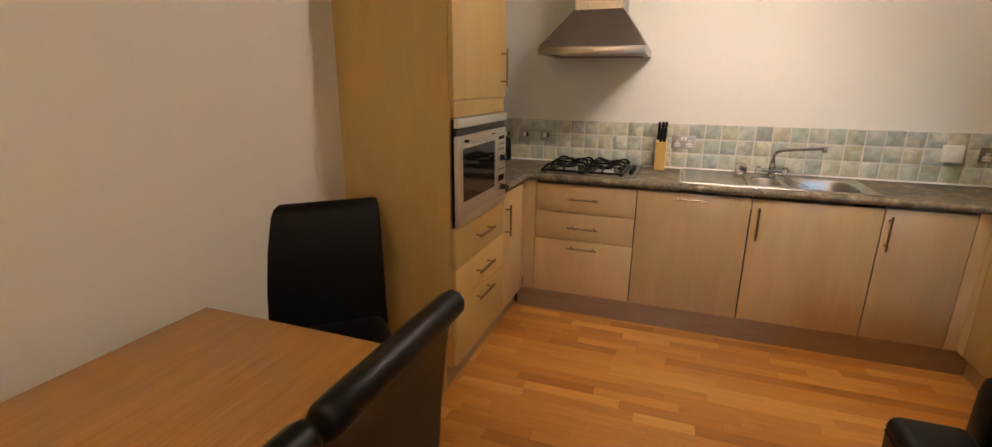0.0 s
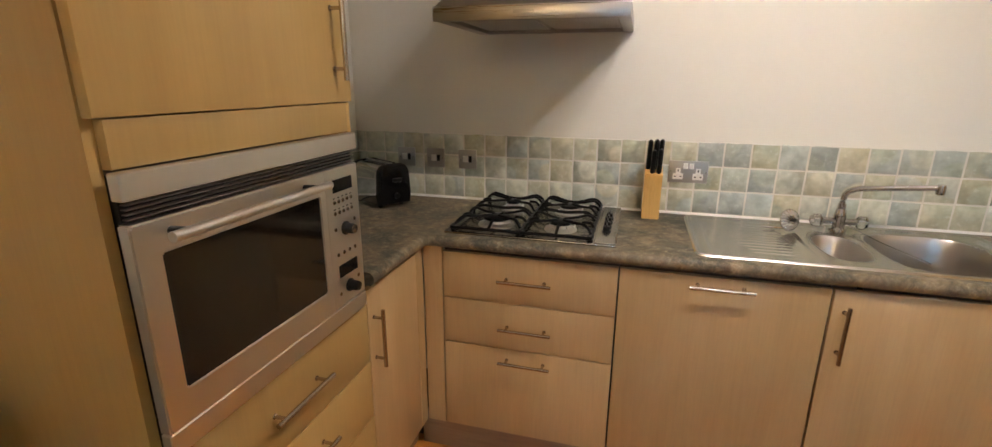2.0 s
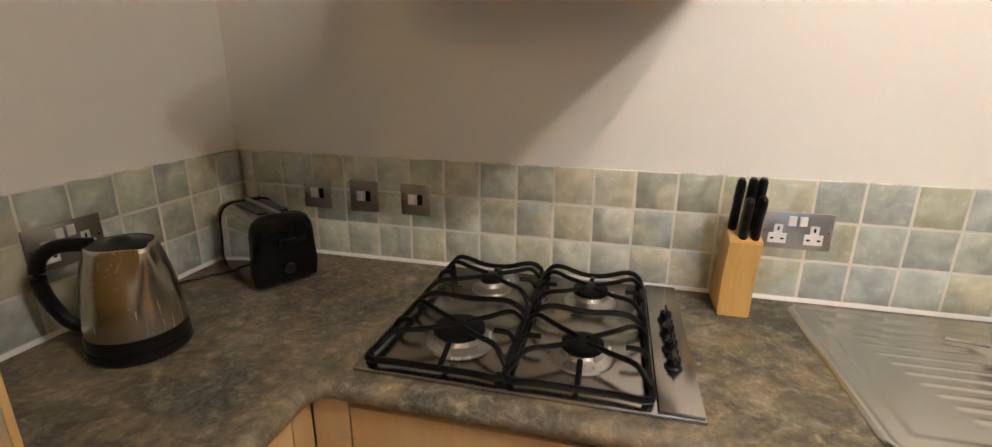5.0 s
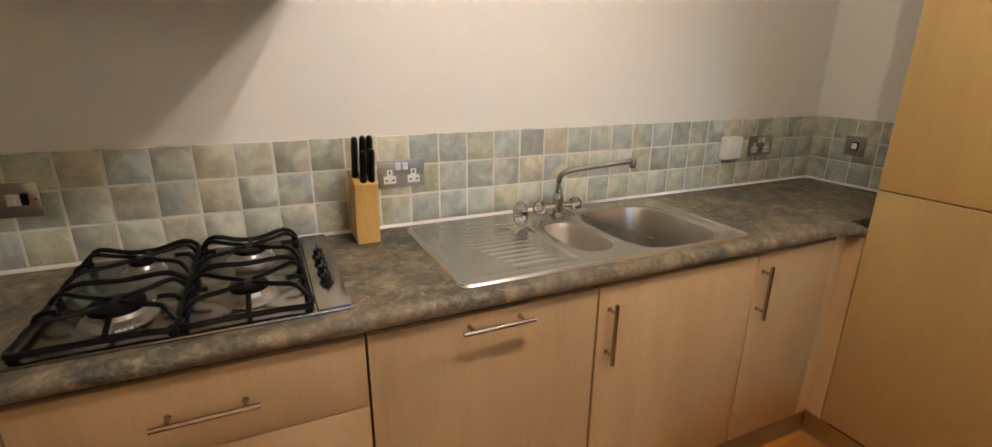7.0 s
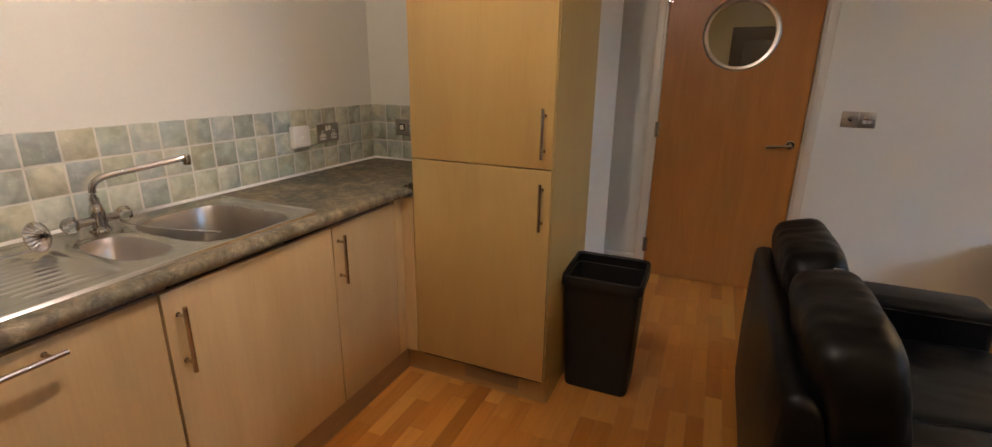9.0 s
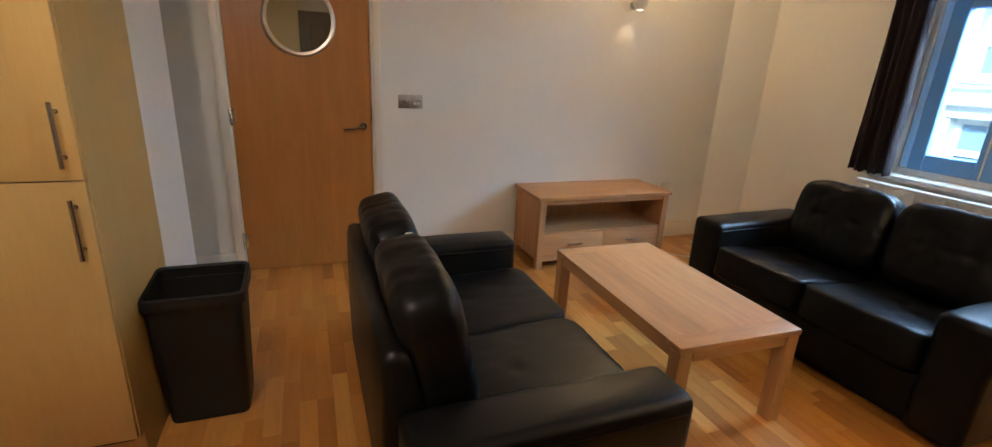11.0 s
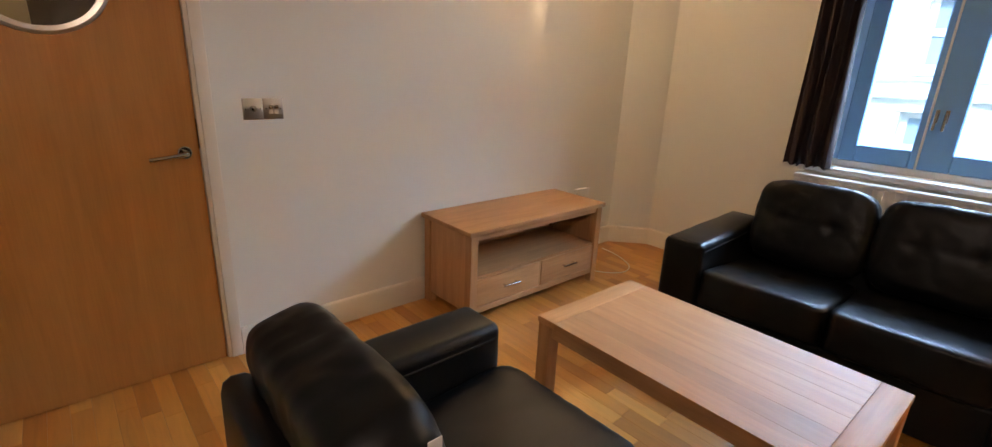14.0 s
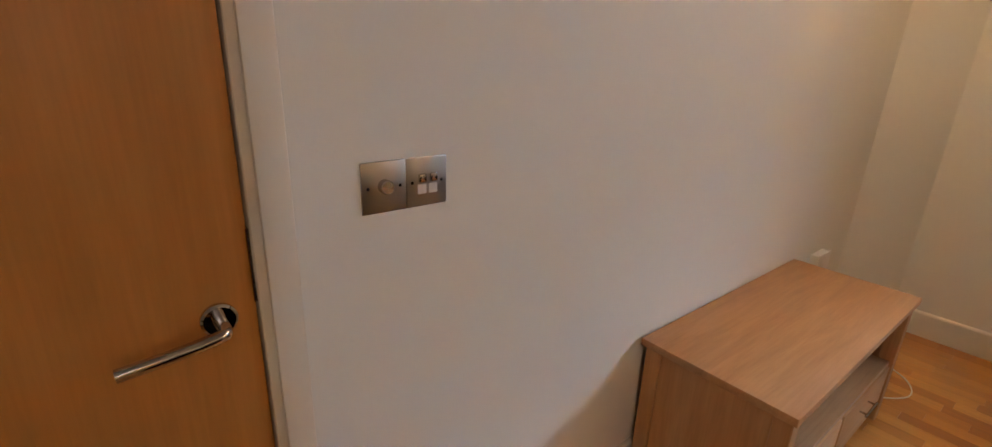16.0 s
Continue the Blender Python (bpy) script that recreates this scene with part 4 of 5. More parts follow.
part("front_lip", bx((-0.026, -0.513, 1.597), (0.579, -0.5005, 1.641), 0.003, 2), STEEL, hood)
part("badge", bx((0.235, -0.515, 1.615), (0.3, -0.5132, 1.624)), PLATE, hood)
for x in (0.02, 0.285):
    f = part("grease_filter", bx((x, -0.455, 1.61), (x + 0.25, -0.04, 1.6175), 0.002), STEEL, hood)

# gas hob
hob = thing("gas_hob", "stainless steel four-burner gas hob set in the worktop", "hob", (0.29, -0.27, WT1))
HZ = WT1 + 0.0005
b = bx((0.0, -0.525, HZ), (0.585, -0.025, HZ + 0.008), 0.004, 2)
HOB_STEEL = steel("hob_steel", (0.44, 0.41, 0.38), 0.24, "x", 0.1)
part("base_plate", b, HOB_STEEL, hob)
part("control_strip", bx((0.514, -0.52, HZ + 0.0085), (0.582, -0.03, HZ + 0.013), 0.003, 2), HOB_STEEL, hob)
BURN = [(0.155, -0.392, 0.046), (0.388, -0.392, 0.036), (0.155, -0.14, 0.026), (0.388, -0.15, 0.036)]
for x, y, r in BURN:
    bn = part("burner", lathe(B(), [(r + 0.022, 0), (r + 0.02, 0.004), (r + 0.004, 0.012), (r, 0.02), (r * 0.9, 0.022), (0, 0.022)], 28, (x, y, HZ + 0.0082)), STEEL_Z, hob)
    part("burner_cap", lathe(B(), [(r * 1.06, 0), (r * 1.1, 0.003), (r * 1.06, 0.01), (r * 0.8, 0.013), (0, 0.0135)], 28, (x, y, HZ + 0.0305)), IRON, bn, "black enamel burner cap")
    part("igniter", cyl(B(), (x + r + 0.012, y + 0.012, HZ + 0.0083), (x + r + 0.012, y + 0.012, HZ + 0.03), 0.003, None, 8), WHITE, bn)


def pan_support(x0, x1):
    """A cast pan support: a looped outer bar with fingers that reach over two burners, on six feet."""
    ya, yb, ym = -0.508, -0.042, -0.27
    lo, hi = HZ + 0.02, HZ + 0.044
    loop = []
    for px, py, up in ((x0, ya, 0), (x0 + 0.05, ya, 0), ((x0 + x1) / 2, ya, 0), (x1 - 0.05, ya, 0), (x1, ya, 0), (x1, ya + 0.06, 0), (x1, ym - 0.05, 0), (x1, ym, 0), (x1, ym + 0.05, 0), (x1, yb, 0),
                       (x1 - 0.03, yb, 1), (x1 - 0.09, yb, 0.35), (x0 + 0.09, yb, 0.35), (x0 + 0.03, yb, 1), (x0, yb, 0), (x0, ym + 0.05, 0), (x0, ym, 0), (x0, ym - 0.05, 0), (x0, ya + 0.06, 0)):
        loop.append((px, py, lo + (hi - lo) * up))
    ps = part("pan_support", tube(B(), smooth_path(loop, 3, True), 0.0062, 8, True), IRON, hob, "black enamelled pan support")
    part("crossbar", tube(B(), smooth_path([(x0, ym, lo), (x0 + 0.04, ym, hi), ((x0 + x1) / 2, ym, hi - 0.004), (x1 - 0.04, ym, hi), (x1, ym, lo)], 5), 0.0062, 8), IRON, ps)
    for px, py, br in BURN:
        if x0 < px < x1:
            near = ya if py < ym else yb
            for cx in (x0, x1):
                for cy in (near, ym):
                    p0 = Vector((cx, cy + (0.035 if cy < py else -0.035), lo))
                    p3 = Vector((px, py, hi)) + (Vector((cx, cy, hi)) - Vector((px, py, hi))).normalized() * 0.014
                    p1 = p0.lerp(p3, 0.22)
                    p1.z = hi + 0.003
                    part("finger", tube(B(), smooth_path([p0, p1, p0.lerp(p3, 0.6) + Vector((0, 0, 0.011)), p3], 4), 0.0053, 8), IRON, ps)
            part("finger", tube(B(), [(px, near, lo), (px, near + (0.055 if near < py else -0.055), hi - 0.006)], 0.0053, 8), IRON, ps)
            for cx, sgn in ((x0, 1), (x1, -1)):
                part("finger", tube(B(), smooth_path([(cx, py, lo), (cx + sgn * 0.012, py, hi - 0.006), (cx + sgn * 0.04, py, hi - 0.004)], 4), 0.0053, 8), IRON, ps)
    for fx in (x0 + 0.004, x1 - 0.004):
        for fy in (ya + 0.004, yb - 0.004, ym):
            part("foot", cyl(B(), (fx, fy, HZ + 0.0082), (fx, fy, lo + 0.004), 0.009, 0.007, 8), IRON, ps)


for x0, x1 in ((0.022, 0.263), (0.272, 0.503)):
    pan_support(x0, x1)
for y in (-0.215, -0.275, -0.335, -0.393):
    kn = part("knob", lathe(B(), [(0.016, 0), (0.016, 0.003), (0.0125, 0.006), (0.0115, 0.02), (0, 0.021)], 18, (0.546, y, HZ + 0.0132)), BLACK, hob)
    part("grip", bx((0.5435, y - 0.017, HZ + 0.031), (0.5485, y + 0.017, HZ + 0.043), 0.002), BLACK, kn)

# sink: one pressed sheet, shaped as a surface over the plan
sink = thing("kitchen_sink", "stainless steel one-and-a-half bowl sink with a ridged drainer", "sink", (1.3, -0.28, WT1))
KX0, KX1, KY0, KY1, KR = 0.822, 1.782, -0.527, -0.035, 0.035


def soft(t):
    t = max(0.0, min(1.0, t))
    return t * t * (3 - 2 * t)


def bowl(x, y, cx, cy, hx, hy, p, depth):
    d = (abs((x - cx) / hx) ** p + abs((y - cy) / hy) ** p) ** (1 / p)
    edge = (1 - d) * min(hx, hy)
    return -0.004 * soft((edge + 0.012) / 0.012) - (depth - 0.004) * soft(edge / 0.03) - 0.006 * soft((edge - 0.03) / 0.08)


def sink_z(x, y):
    e = min(x - KX0, KX1 - x, y - KY0, KY1 - y)
    ax, ay = abs(x - (KX0 + KX1) / 2) - (KX1 - KX0) / 2 + KR, abs(y - (KY0 + KY1) / 2) - (KY1 - KY0) / 2 + KR
    if ax > 0 and ay > 0:
        e = KR - math.hypot(ax, ay)
    z = WT1 + 0.001 + 0.007 * soft(e / 0.006) - 0.0045 * soft((e - 0.012) / 0.008)
    d = min(x - 0.868, 1.185 - x, y + 0.475, -0.085 - y)
    z -= 0.004 * soft(d / 0.014)
    if d > 0.02:
        start = 0.905 + 0.10 * abs((y + 0.16) / 0.3)
        w = soft((x - start) / 0.012) * soft((1.15 - x) / 0.05) * soft((d - 0.02) / 0.02)
        z += 0.0024 * w * max(0.0, math.cos((y + 0.28) * 2 * math.pi / 0.031)) ** 2
    z += bowl(x, y, 1.284, -0.305, 0.07, 0.135, 2.8, 0.14)
    z += bowl(x, y, 1.553, -0.295, 0.168, 0.198, 3.6, 0.185)
    return z


def sink_point(i, j):
    """A point of the sheet, its four corners drawn in to quarter circles."""
    hx, hy = (KX1 - KX0) / 2, (KY1 - KY0) / 2
    x, y = hx * (2 * i / nx - 1), hy * (2 * j / ny - 1)
    ax, ay = abs(x) - hx + KR, abs(y) - hy + KR
    if ax > 0 and ay > 0:
        k = max(ax, ay) / math.hypot(ax, ay)
        x, y = math.copysign(hx - KR + ax * k, x), math.copysign(hy - KR + ay * k, y)
    x, y = x + (KX0 + KX1) / 2, y + (KY0 + KY1) / 2
    return x, y, sink_z(x, y)


def in_bowl(x, y):
    if ((abs(x - 1.284) / 0.07) ** 2.8 + (abs(y + 0.305) / 0.135) ** 2.8) < 0.98:
        return 1
    return 2 if ((abs(x - 1.553) / 0.168) ** 3.6 + (abs(y + 0.295) / 0.198) ** 3.6) < 0.98 else 0


nx, ny = 240, 124
spots = [[sink_point(i, j) for i in range(nx + 1)] for j in range(ny + 1)]
sheets = [(B(), {}) for _ in range(3)]
for j in range(ny):
    for i in range(nx):
        cell = ((j, i), (j, i + 1), (j + 1, i + 1), (j + 1, i))
        mid = Vector(spots[j][i]).lerp(Vector(spots[j + 1][i + 1]), 0.5)
        bm, made = sheets[in_bowl(mid.x, mid.y)]
        for key in cell:
            if key not in made:
                made[key] = bm.verts.new(spots[key[0]][key[1]])
        bm.faces.new([made[key] for key in cell])
SINK = steel("sink_steel", (0.62, 0.59, 0.55), 0.25, "x", 0.0)
# the shade inside the bowls is put into this darker steel colour
BOWL = steel("shaded_bowl_steel", (0.54, 0.51, 0.475), 0.29, "x", 0.0)
for nm, (bm, made), mt, lab in zip(("drainer_sheet", "half_bowl", "main_bowl"), sheets, (SINK, BOWL, BOWL), ("", "steel bowl with its shade put into a darker colour", "steel bowl with its shade put into a darker colour")):
    part(nm, bm, mt, sink, lab, 80)
for x, y, z in ((1.284, -0.315, WT1 - 0.14), (1.57, -0.3, WT1 - 0.185)):
    w = part("waste", lathe(B(), [(0.03, -0.004), (0.03, 0.0015), (0.024, 0.001), (0.02, -0.003), (0.0, -0.003)], 24, (x, y, z + 0.0005)), CHROME, sink)

tap = thing("mixer_tap", "chrome mixer tap with a swivel spout and clear knobs", "tap", (1.338, -0.1, WT1 + 0.004))
b = lathe(B(), [(0.028, 0), (0.027, 0.006), (0.02, 0.012), (0.018, 0.04), (0.02, 0.05), (0.016, 0.075), (0.011, 0.082), (0, 0.083)], 24, (1.338, -0.1, WT1 + 0.0035))
cyl(b, (1.285, -0.1, WT1 + 0.036), (1.391, -0.1, WT1 + 0.036), 0.012, None, 18)
part("body", b, CHROME, tap)
CRYSTAL = glass("clear_acrylic", (0.9, 0.9, 0.9), 0.08)
for sgn in (-1, 1):
    x = 1.338 + sgn * 0.066
    b = B()
    prof = [(0.012, 0), (0.02, 0.004), (0.023, 0.014), (0.02, 0.03), (0.012, 0.036), (0, 0.036)]
    rot = Matrix.Rotation(radians(90 * sgn), 4, "Y")
    rings = []
    for r, z in prof:
        rings.append([b.verts.new(rot @ Vector((r * (1 + 0.07 * math.cos(6 * a)) * math.cos(a), r * (1 + 0.07 * math.cos(6 * a)) * math.sin(a), z)) + Vector((x - sgn * 0.012, -0.1, WT1 + 0.036))) for a in (2 * math.pi * k / 36 for k in range(36))])
    ring_faces(b, rings)
    part("knob", b, CRYSTAL, tap, "clear faceted knob")
sp = smooth_path([(1.338, -0.1, WT1 + 0.08), (1.338, -0.1, WT1 + 0.115), (1.345, -0.102, WT1 + 0.14), (1.37, -0.11, WT1 + 0.157), (1.42, -0.128, WT1 + 0.166), (1.5, -0.158, WT1 + 0.178), (1.565, -0.183, WT1 + 0.188)], 6)
b = tube(B(), sp, 0.0095, 14)
cyl(b, (1.338, -0.1, WT1 + 0.083), (1.338, -0.1, WT1 + 0.1), 0.013, None, 18)
part("spout", b, CHROME, tap)
part("nozzle", lathe(B(), [(0.0, 0.016), (0.011, 0.014), (0.0125, 0.006), (0.0125, -0.016), (0.009, -0.018), (0, -0.018)], 18, (1.572, -0.186, WT1 + 0.184)), CHROME, tap)
wire = smooth_path([(1.352, -0.12, WT1 + 0.035), (1.38, -0.16, WT1 + 0.022), (1.41, -0.24, WT1 + 0.012), (1.44, -0.33, WT1 + 0.0085), (1.47, -0.43, WT1 + 0.0075)], 6)
single("plug_chain", tube(B(), wire, 0.0018, 6), CHROME, "thin metal plug chain lying on the sink", "chain")

st = thing("sink_strainer", "round clear ribbed plug strainer propped up on the drainer", "strainer", (1.165, -0.165, WT1 + 0.006))
rot = Matrix.Rotation(radians(28), 4, "Z") @ Matrix.Rotation(radians(78), 4, "X")
ctr = Vector((1.165, -0.165, WT1 + 0.0445))
b = B()
rings = []
for r, z in ((0.004, 0.012), (0.014, 0.013), (0.026, 0.008), (0.034, 0.001), (0.039, 0.0), (0.0395, -0.004), (0.034, -0.003), (0.024, 0.002), (0.012, 0.007), (0.004, 0.008)):
    rings.append([b.verts.new(rot @ Vector((r * math.cos(a), r * math.sin(a), z + (0.0025 * math.cos(18 * a) if 0.01 < r < 0.036 else 0))) + ctr) for a in (2 * math.pi * k / 72 for k in range(72))])
ring_faces(b, rings, cap=False)
part("dish", b, CHROME, st, sharp=80)
part("centre_stem", cyl(B(), ctr + rot @ Vector((0, 0, -0.006)), ctr + rot @ Vector((0, 0, 0.02)), 0.006, None, 12), BLACK, st)
b = tube(B(), smooth_path([(1.085, -0.135, WT1 + 0.0075), (1.115, -0.145, WT1 + 0.009), (1.145, -0.16, WT1 + 0.012)], 4), [0.004] * 9, 8)
part("lever", b, CHROME, st)

# knife block
kb = thing("knife_block", "beech knife block with five black-handled knives", "knife block", (0.695, -0.105, WT1))
b = prism(B(), [(-0.132, WT1 + 0.001), (-0.018, WT1 + 0.001), (-0.078, WT1 + 0.202), (-0.15, WT1 + 0.178), (-0.128, WT1 + 0.1)], "x", 0.662, 0.726)
bmesh.ops.bevel(b, geom=list(b.edges), offset=0.0025, segments=2, affect="EDGES")
part("block", b, BLOCK, kb)
for kx, ky, hh in ((0.672, -0.1, 0.12), (0.694, -0.1, 0.122), (0.713, -0.098, 0.122), (0.688, -0.13, 0.095), (0.711, -0.13, 0.1)):
    p0 = Vector((kx, ky, WT1 + 0.202 + (ky + 0.078) * 0.33 - 0.01))
    d = Vector((0.02, -0.16, 1)).normalized()
    n1 = Vector((1, 0, 0))
    n2 = d.cross(n1)
    b = B()
    rings = []
    for t, wx, wy in ((0, 0.0055, 0.009), (0.12, 0.0065, 0.0115), (0.45, 0.0062, 0.0095), (0.8, 0.0066, 0.0115), (0.95, 0.006, 0.0115), (1.0, 0.0035, 0.007)):
        rings.append([b.verts.new(p0 + d * hh * t + n1 * 1.45 * wx * math.cos(a) + n2 * 1.2 * wy * math.sin(a)) for a in (2 * math.pi * k / 12 for k in range(12))])
    ring_faces(b, rings)
    kn = part("knife", b, BLACK, kb, "black knife handle")
    for t in (0.3, 0.65):
        c = p0 + d * hh * t - n1 * 0.009
        part("rivet", cyl(B(), c, c - n1 * 0.0012, 0.0022, None, 8), CHROME, kn)

# kettle
ket = thing("kettle", "brushed steel kettle with a black base, lid and handle", "kettle", (-0.43, -0.545, WT1))
kc = (-0.43, -0.545, WT1 + 0.0005)
part("power_base", lathe(B(), [(0.0, 0), (0.083, 0), (0.086, 0.006), (0.084, 0.018), (0.076, 0.021), (0, 0.021)], 40, kc), BLACK, ket)
part("base_ring", lathe(B(), [(0.0, 0.0215), (0.082, 0.0215), (0.084, 0.028), (0.082, 0.046), (0, 0.046)], 40, kc), BLACK, ket)
b = B()
rings = []
for r, z in ((0.0805, 0.0465), (0.0805, 0.06), (0.078, 0.1), (0.072, 0.14), (0.064, 0.175), (0.057, 0.197), (0.055, 0.205), (0.052, 0.206), (0.051, 0.2)):
    ring_ = []
    for k in range(48):
        a = 2 * math.pi * k / 48
        d = abs((a + 0.25 + math.pi) % (2 * math.pi) - math.pi)
        rr = r + (0.02 * soft((z - 0.125) / 0.08) * math.exp(-(d / 0.26) ** 2))
        ring_.append(b.verts.new((kc[0] + rr * math.cos(a), kc[1] + rr * math.sin(a), kc[2] + z)))
    rings.append(ring_)
ring_faces(b, rings)
part("jug", b, steel("kettle_steel", (0.60, 0.55, 0.48), 0.24, "z", 0.8), ket, "brushed steel jug", 60)
part("lid", lathe(B(), [(0.05, 0.199), (0.05, 0.2035), (0.044, 0.207), (0.02, 0.21), (0.012, 0.216), (0, 0.217)], 32, kc), BLACK, ket)
hp = smooth_path([(kc[0] - 0.04, kc[1] - 0.02, kc[2] + 0.205), (kc[0] - 0.09, kc[1] - 0.045, kc[2] + 0.203), (kc[0] - 0.118, kc[1] - 0.06, kc[2] + 0.175), (kc[0] - 0.12, kc[1] - 0.061, kc[2] + 0.12), (kc[0] - 0.1, kc[1] - 0.05, kc[2] + 0.065), (kc[0] - 0.073, kc[1] - 0.036, kc[2] + 0.045)], 6)
part("handle", tube(B(), hp, 0.0125, 12), BLACK, ket)

# toaster, turned into the corner
toa = thing("toaster", "black toaster with chrome sides and a chrome top strip", "toaster", (-0.43, -0.175, WT1), 150, False)
b = B()
prof = []
for k in range(13):
    t = math.pi * k / 12
    prof.append((0.072 * math.copysign(abs(math.cos(t)) ** 0.45, math.cos(t)), 0.1 + 0.078 * abs(math.sin(t)) ** 0.6))
prof += [(-0.076, 0.05), (-0.07, 0.012), (0.07, 0.012), (0.076, 0.05)]
prism(b, prof, "x", -0.095, 0.095)
part("chrome_shell", b, CHROME, toa, "polished chrome shell")
for sgn in (-1, 1):
    b = B()
    pr = [(u * 1.045, 0.012 + (v - 0.012) * 1.02) for u, v in prof]
    rows = [[b.verts.new((sgn * x, u * k, 0.095 + (v - 0.095) * k)) for u, v in pr] for x, k in ((0.0952, 1.0), (0.112, 0.99), (0.122, 0.93), (0.126, 0.8))]
    ring_faces(b, rows)
    part("end_cap", b, BLACK_GLOSS, toa, "glossy black end cap")
for y in (-0.024, 0.024):
    part("slot", bx((-0.07, y - 0.013, 0.1745), (0.07, y + 0.013, 0.1795), 0.002), BLACK, toa)
part("top_strip", bx((-0.1, -0.006, 0.1796), (0.1, 0.006, 0.184), 0.002), STEEL, toa)
part("lever", bx((-0.146, -0.02, 0.11), (-0.1265, 0.02, 0.125), 0.004, 2), BLACK, toa)
part("dial", lathe(B(), [(0.013, 0), (0.012, 0.01), (0, 0.011)], 18, (-0.1262, 0, 0.05), Matrix.Rotation(radians(-90), 4, "Y")), BLACK, toa)
for x in (-0.08, 0.08):
    for y in (-0.05, 0.05):
        part("foot", cyl(B(), (x, y, 0.0008), (x, y, 0.0125), 0.009, None, 10), BLACK, toa)
flex = smooth_path([(-0.50, -0.21, WT1 + 0.012), (-0.56, -0.25, WT1 + 0.006), (-0.6, -0.33, WT1 + 0.006), (-0.602, -0.42, WT1 + 0.02), (-0.6, -0.47, WT1 + 0.1), (-0.598, -0.487, WT1 + 0.16)], 6)
single("toaster_cable", tube(B(), flex, 0.0035, 8), BLACK, "black cable running along the wall to the socket", "cable")


# sockets and switches: local x across, z up, facing -y
def plate(name, label, category, at, rz, w, h, fill):
    p = thing(name, label, category, at, rz, False)
    part("plate", bx((-w / 2, -0.005, -h / 2), (w / 2, -0.0003, h / 2), 0.002, 2), PLATE, p)
    fill(p, w, h)
    return p


def spur(p, w, h):
    part("insert", bx((-0.021, -0.0065, -0.013), (0.004, -0.0052, 0.015), 0.0008), WHITE, p)
    part("rocker", bx((-0.019, -0.0095, -0.009), (-0.004, -0.0066, 0.011), 0.001), WHITE, p)
    part("fuse_holder", bx((0.006, -0.0075, -0.013), (0.02, -0.0052, 0.015), 0.001), BLACK, p)
    for x in (-0.032, 0.032):
        part("screw", lathe(B(), [(0.003, 0), (0.002, 0.0012), (0, 0.0013)], 10, (x, -0.0051, 0), Matrix.Rotation(radians(90), 4, "X")), CHROME, p)


def double_socket(p, w, h):
    for sx in (-0.037, 0.037):
        b = bx((sx - 0.019, -0.0062, -0.03), (sx + 0.019, -0.0052, -0.006), 0.0008)
        box(b, (sx - 0.009, -0.0062, -0.006), (sx + 0.009, -0.0053, 0.014), 0.0008)
        ins = part("outlet", b, WHITE, p, "white plastic outlet face")
        for lo, hi in (((sx - 0.002, 0.0), (sx + 0.002, 0.009)), ((sx - 0.014, -0.021), (sx - 0.007, -0.017)), ((sx + 0.007, -0.021), (sx + 0.014, -0.017))):
            part("pin_hole", bx((lo[0], -0.0068, lo[1]), (hi[0], -0.0063, hi[1])), BLACK, ins)
    for sx in (-0.011, 0.011):
        part("rocker", bx((sx - 0.008, -0.009, 0.012), (sx + 0.008, -0.0052, 0.034), 0.0012), WHITE, p)
    for x in (-0.064, 0.064):
        part("screw", lathe(B(), [(0.003, 0), (0.002, 0.0012), (0, 0.0013)], 10, (x, -0.0051, 0), Matrix.Rotation(radians(90), 4, "X")), CHROME, p)


def single_switch(p, w, h):
    part("insert", bx((-0.016, -0.0065, -0.016), (0.016, -0.0052, 0.018), 0.0008), BLACK, p)
    part("rocker", bx((-0.012, -0.0095, -0.012), (0.01, -0.0066, 0.013), 0.001), WHITE, p)


def dimmer(p, w, h):
    part("knob", lathe(B(), [(0.0125, 0), (0.0125, 0.012), (0.0105, 0.015), (0, 0.0155)], 24, (0, -0.0052, 0.002), Matrix.Rotation(radians(90), 4, "X")), CHROME, p)
    for x in (-0.03, 0.03):
        part("screw", lathe(B(), [(0.003, 0), (0.002, 0.0012), (0, 0.0013)], 10, (x, -0.0051, 0), Matrix.Rotation(radians(90), 4, "X")), BLACK, p)


def two_gang(p, w, h):
    for x in (-0.011, 0.012):
        ins = part("switch", bx((x - 0.009, -0.0062, -0.022), (x + 0.009, -0.0052, -0.004), 0.0006), WHITE, p)
        part("toggle", bx((x - 0.008, -0.012, 0.0), (x + 0.008, -0.0052, 0.016), 0.003, 2), CHROME, p)
    for x in (-0.03, 0.03):
        part("screw", lathe(B(), [(0.003, 0), (0.002, 0.0012), (0, 0.0013)], 10, (x, -0.0051, 0), Matrix.Rotation(radians(90), 4, "X")), BLACK, p)


TT = -0.0105     # face of the tiles
for x in (-0.375, -0.234, -0.085):
    plate("fused_switch", "satin steel fused switch plate on the tiled wall", "switch", (x, TT, 1.088), 0, 0.084, 0.084, spur)
plate("double_socket", "satin steel double socket on the tiles beside the knife block", "socket", (0.825, TT, 1.08), 0, 0.146, 0.086, double_socket)
plate("double_socket", "satin steel double socket on the tiles near the fridge cabinet", "socket", (2.41, TT, 1.08), 0, 0.146, 0.086, double_socket)
plate("double_socket", "satin steel double socket on the tiles behind the kettle", "socket", (LW - TT, -0.505, 1.083), 90, 0.146, 0.086, double_socket)
plate("appliance_switch", "satin steel switch plate on the short tiled wall", "switch", (2.775 + TT, -0.2, 1.083), -90, 0.084, 0.084, single_switch)
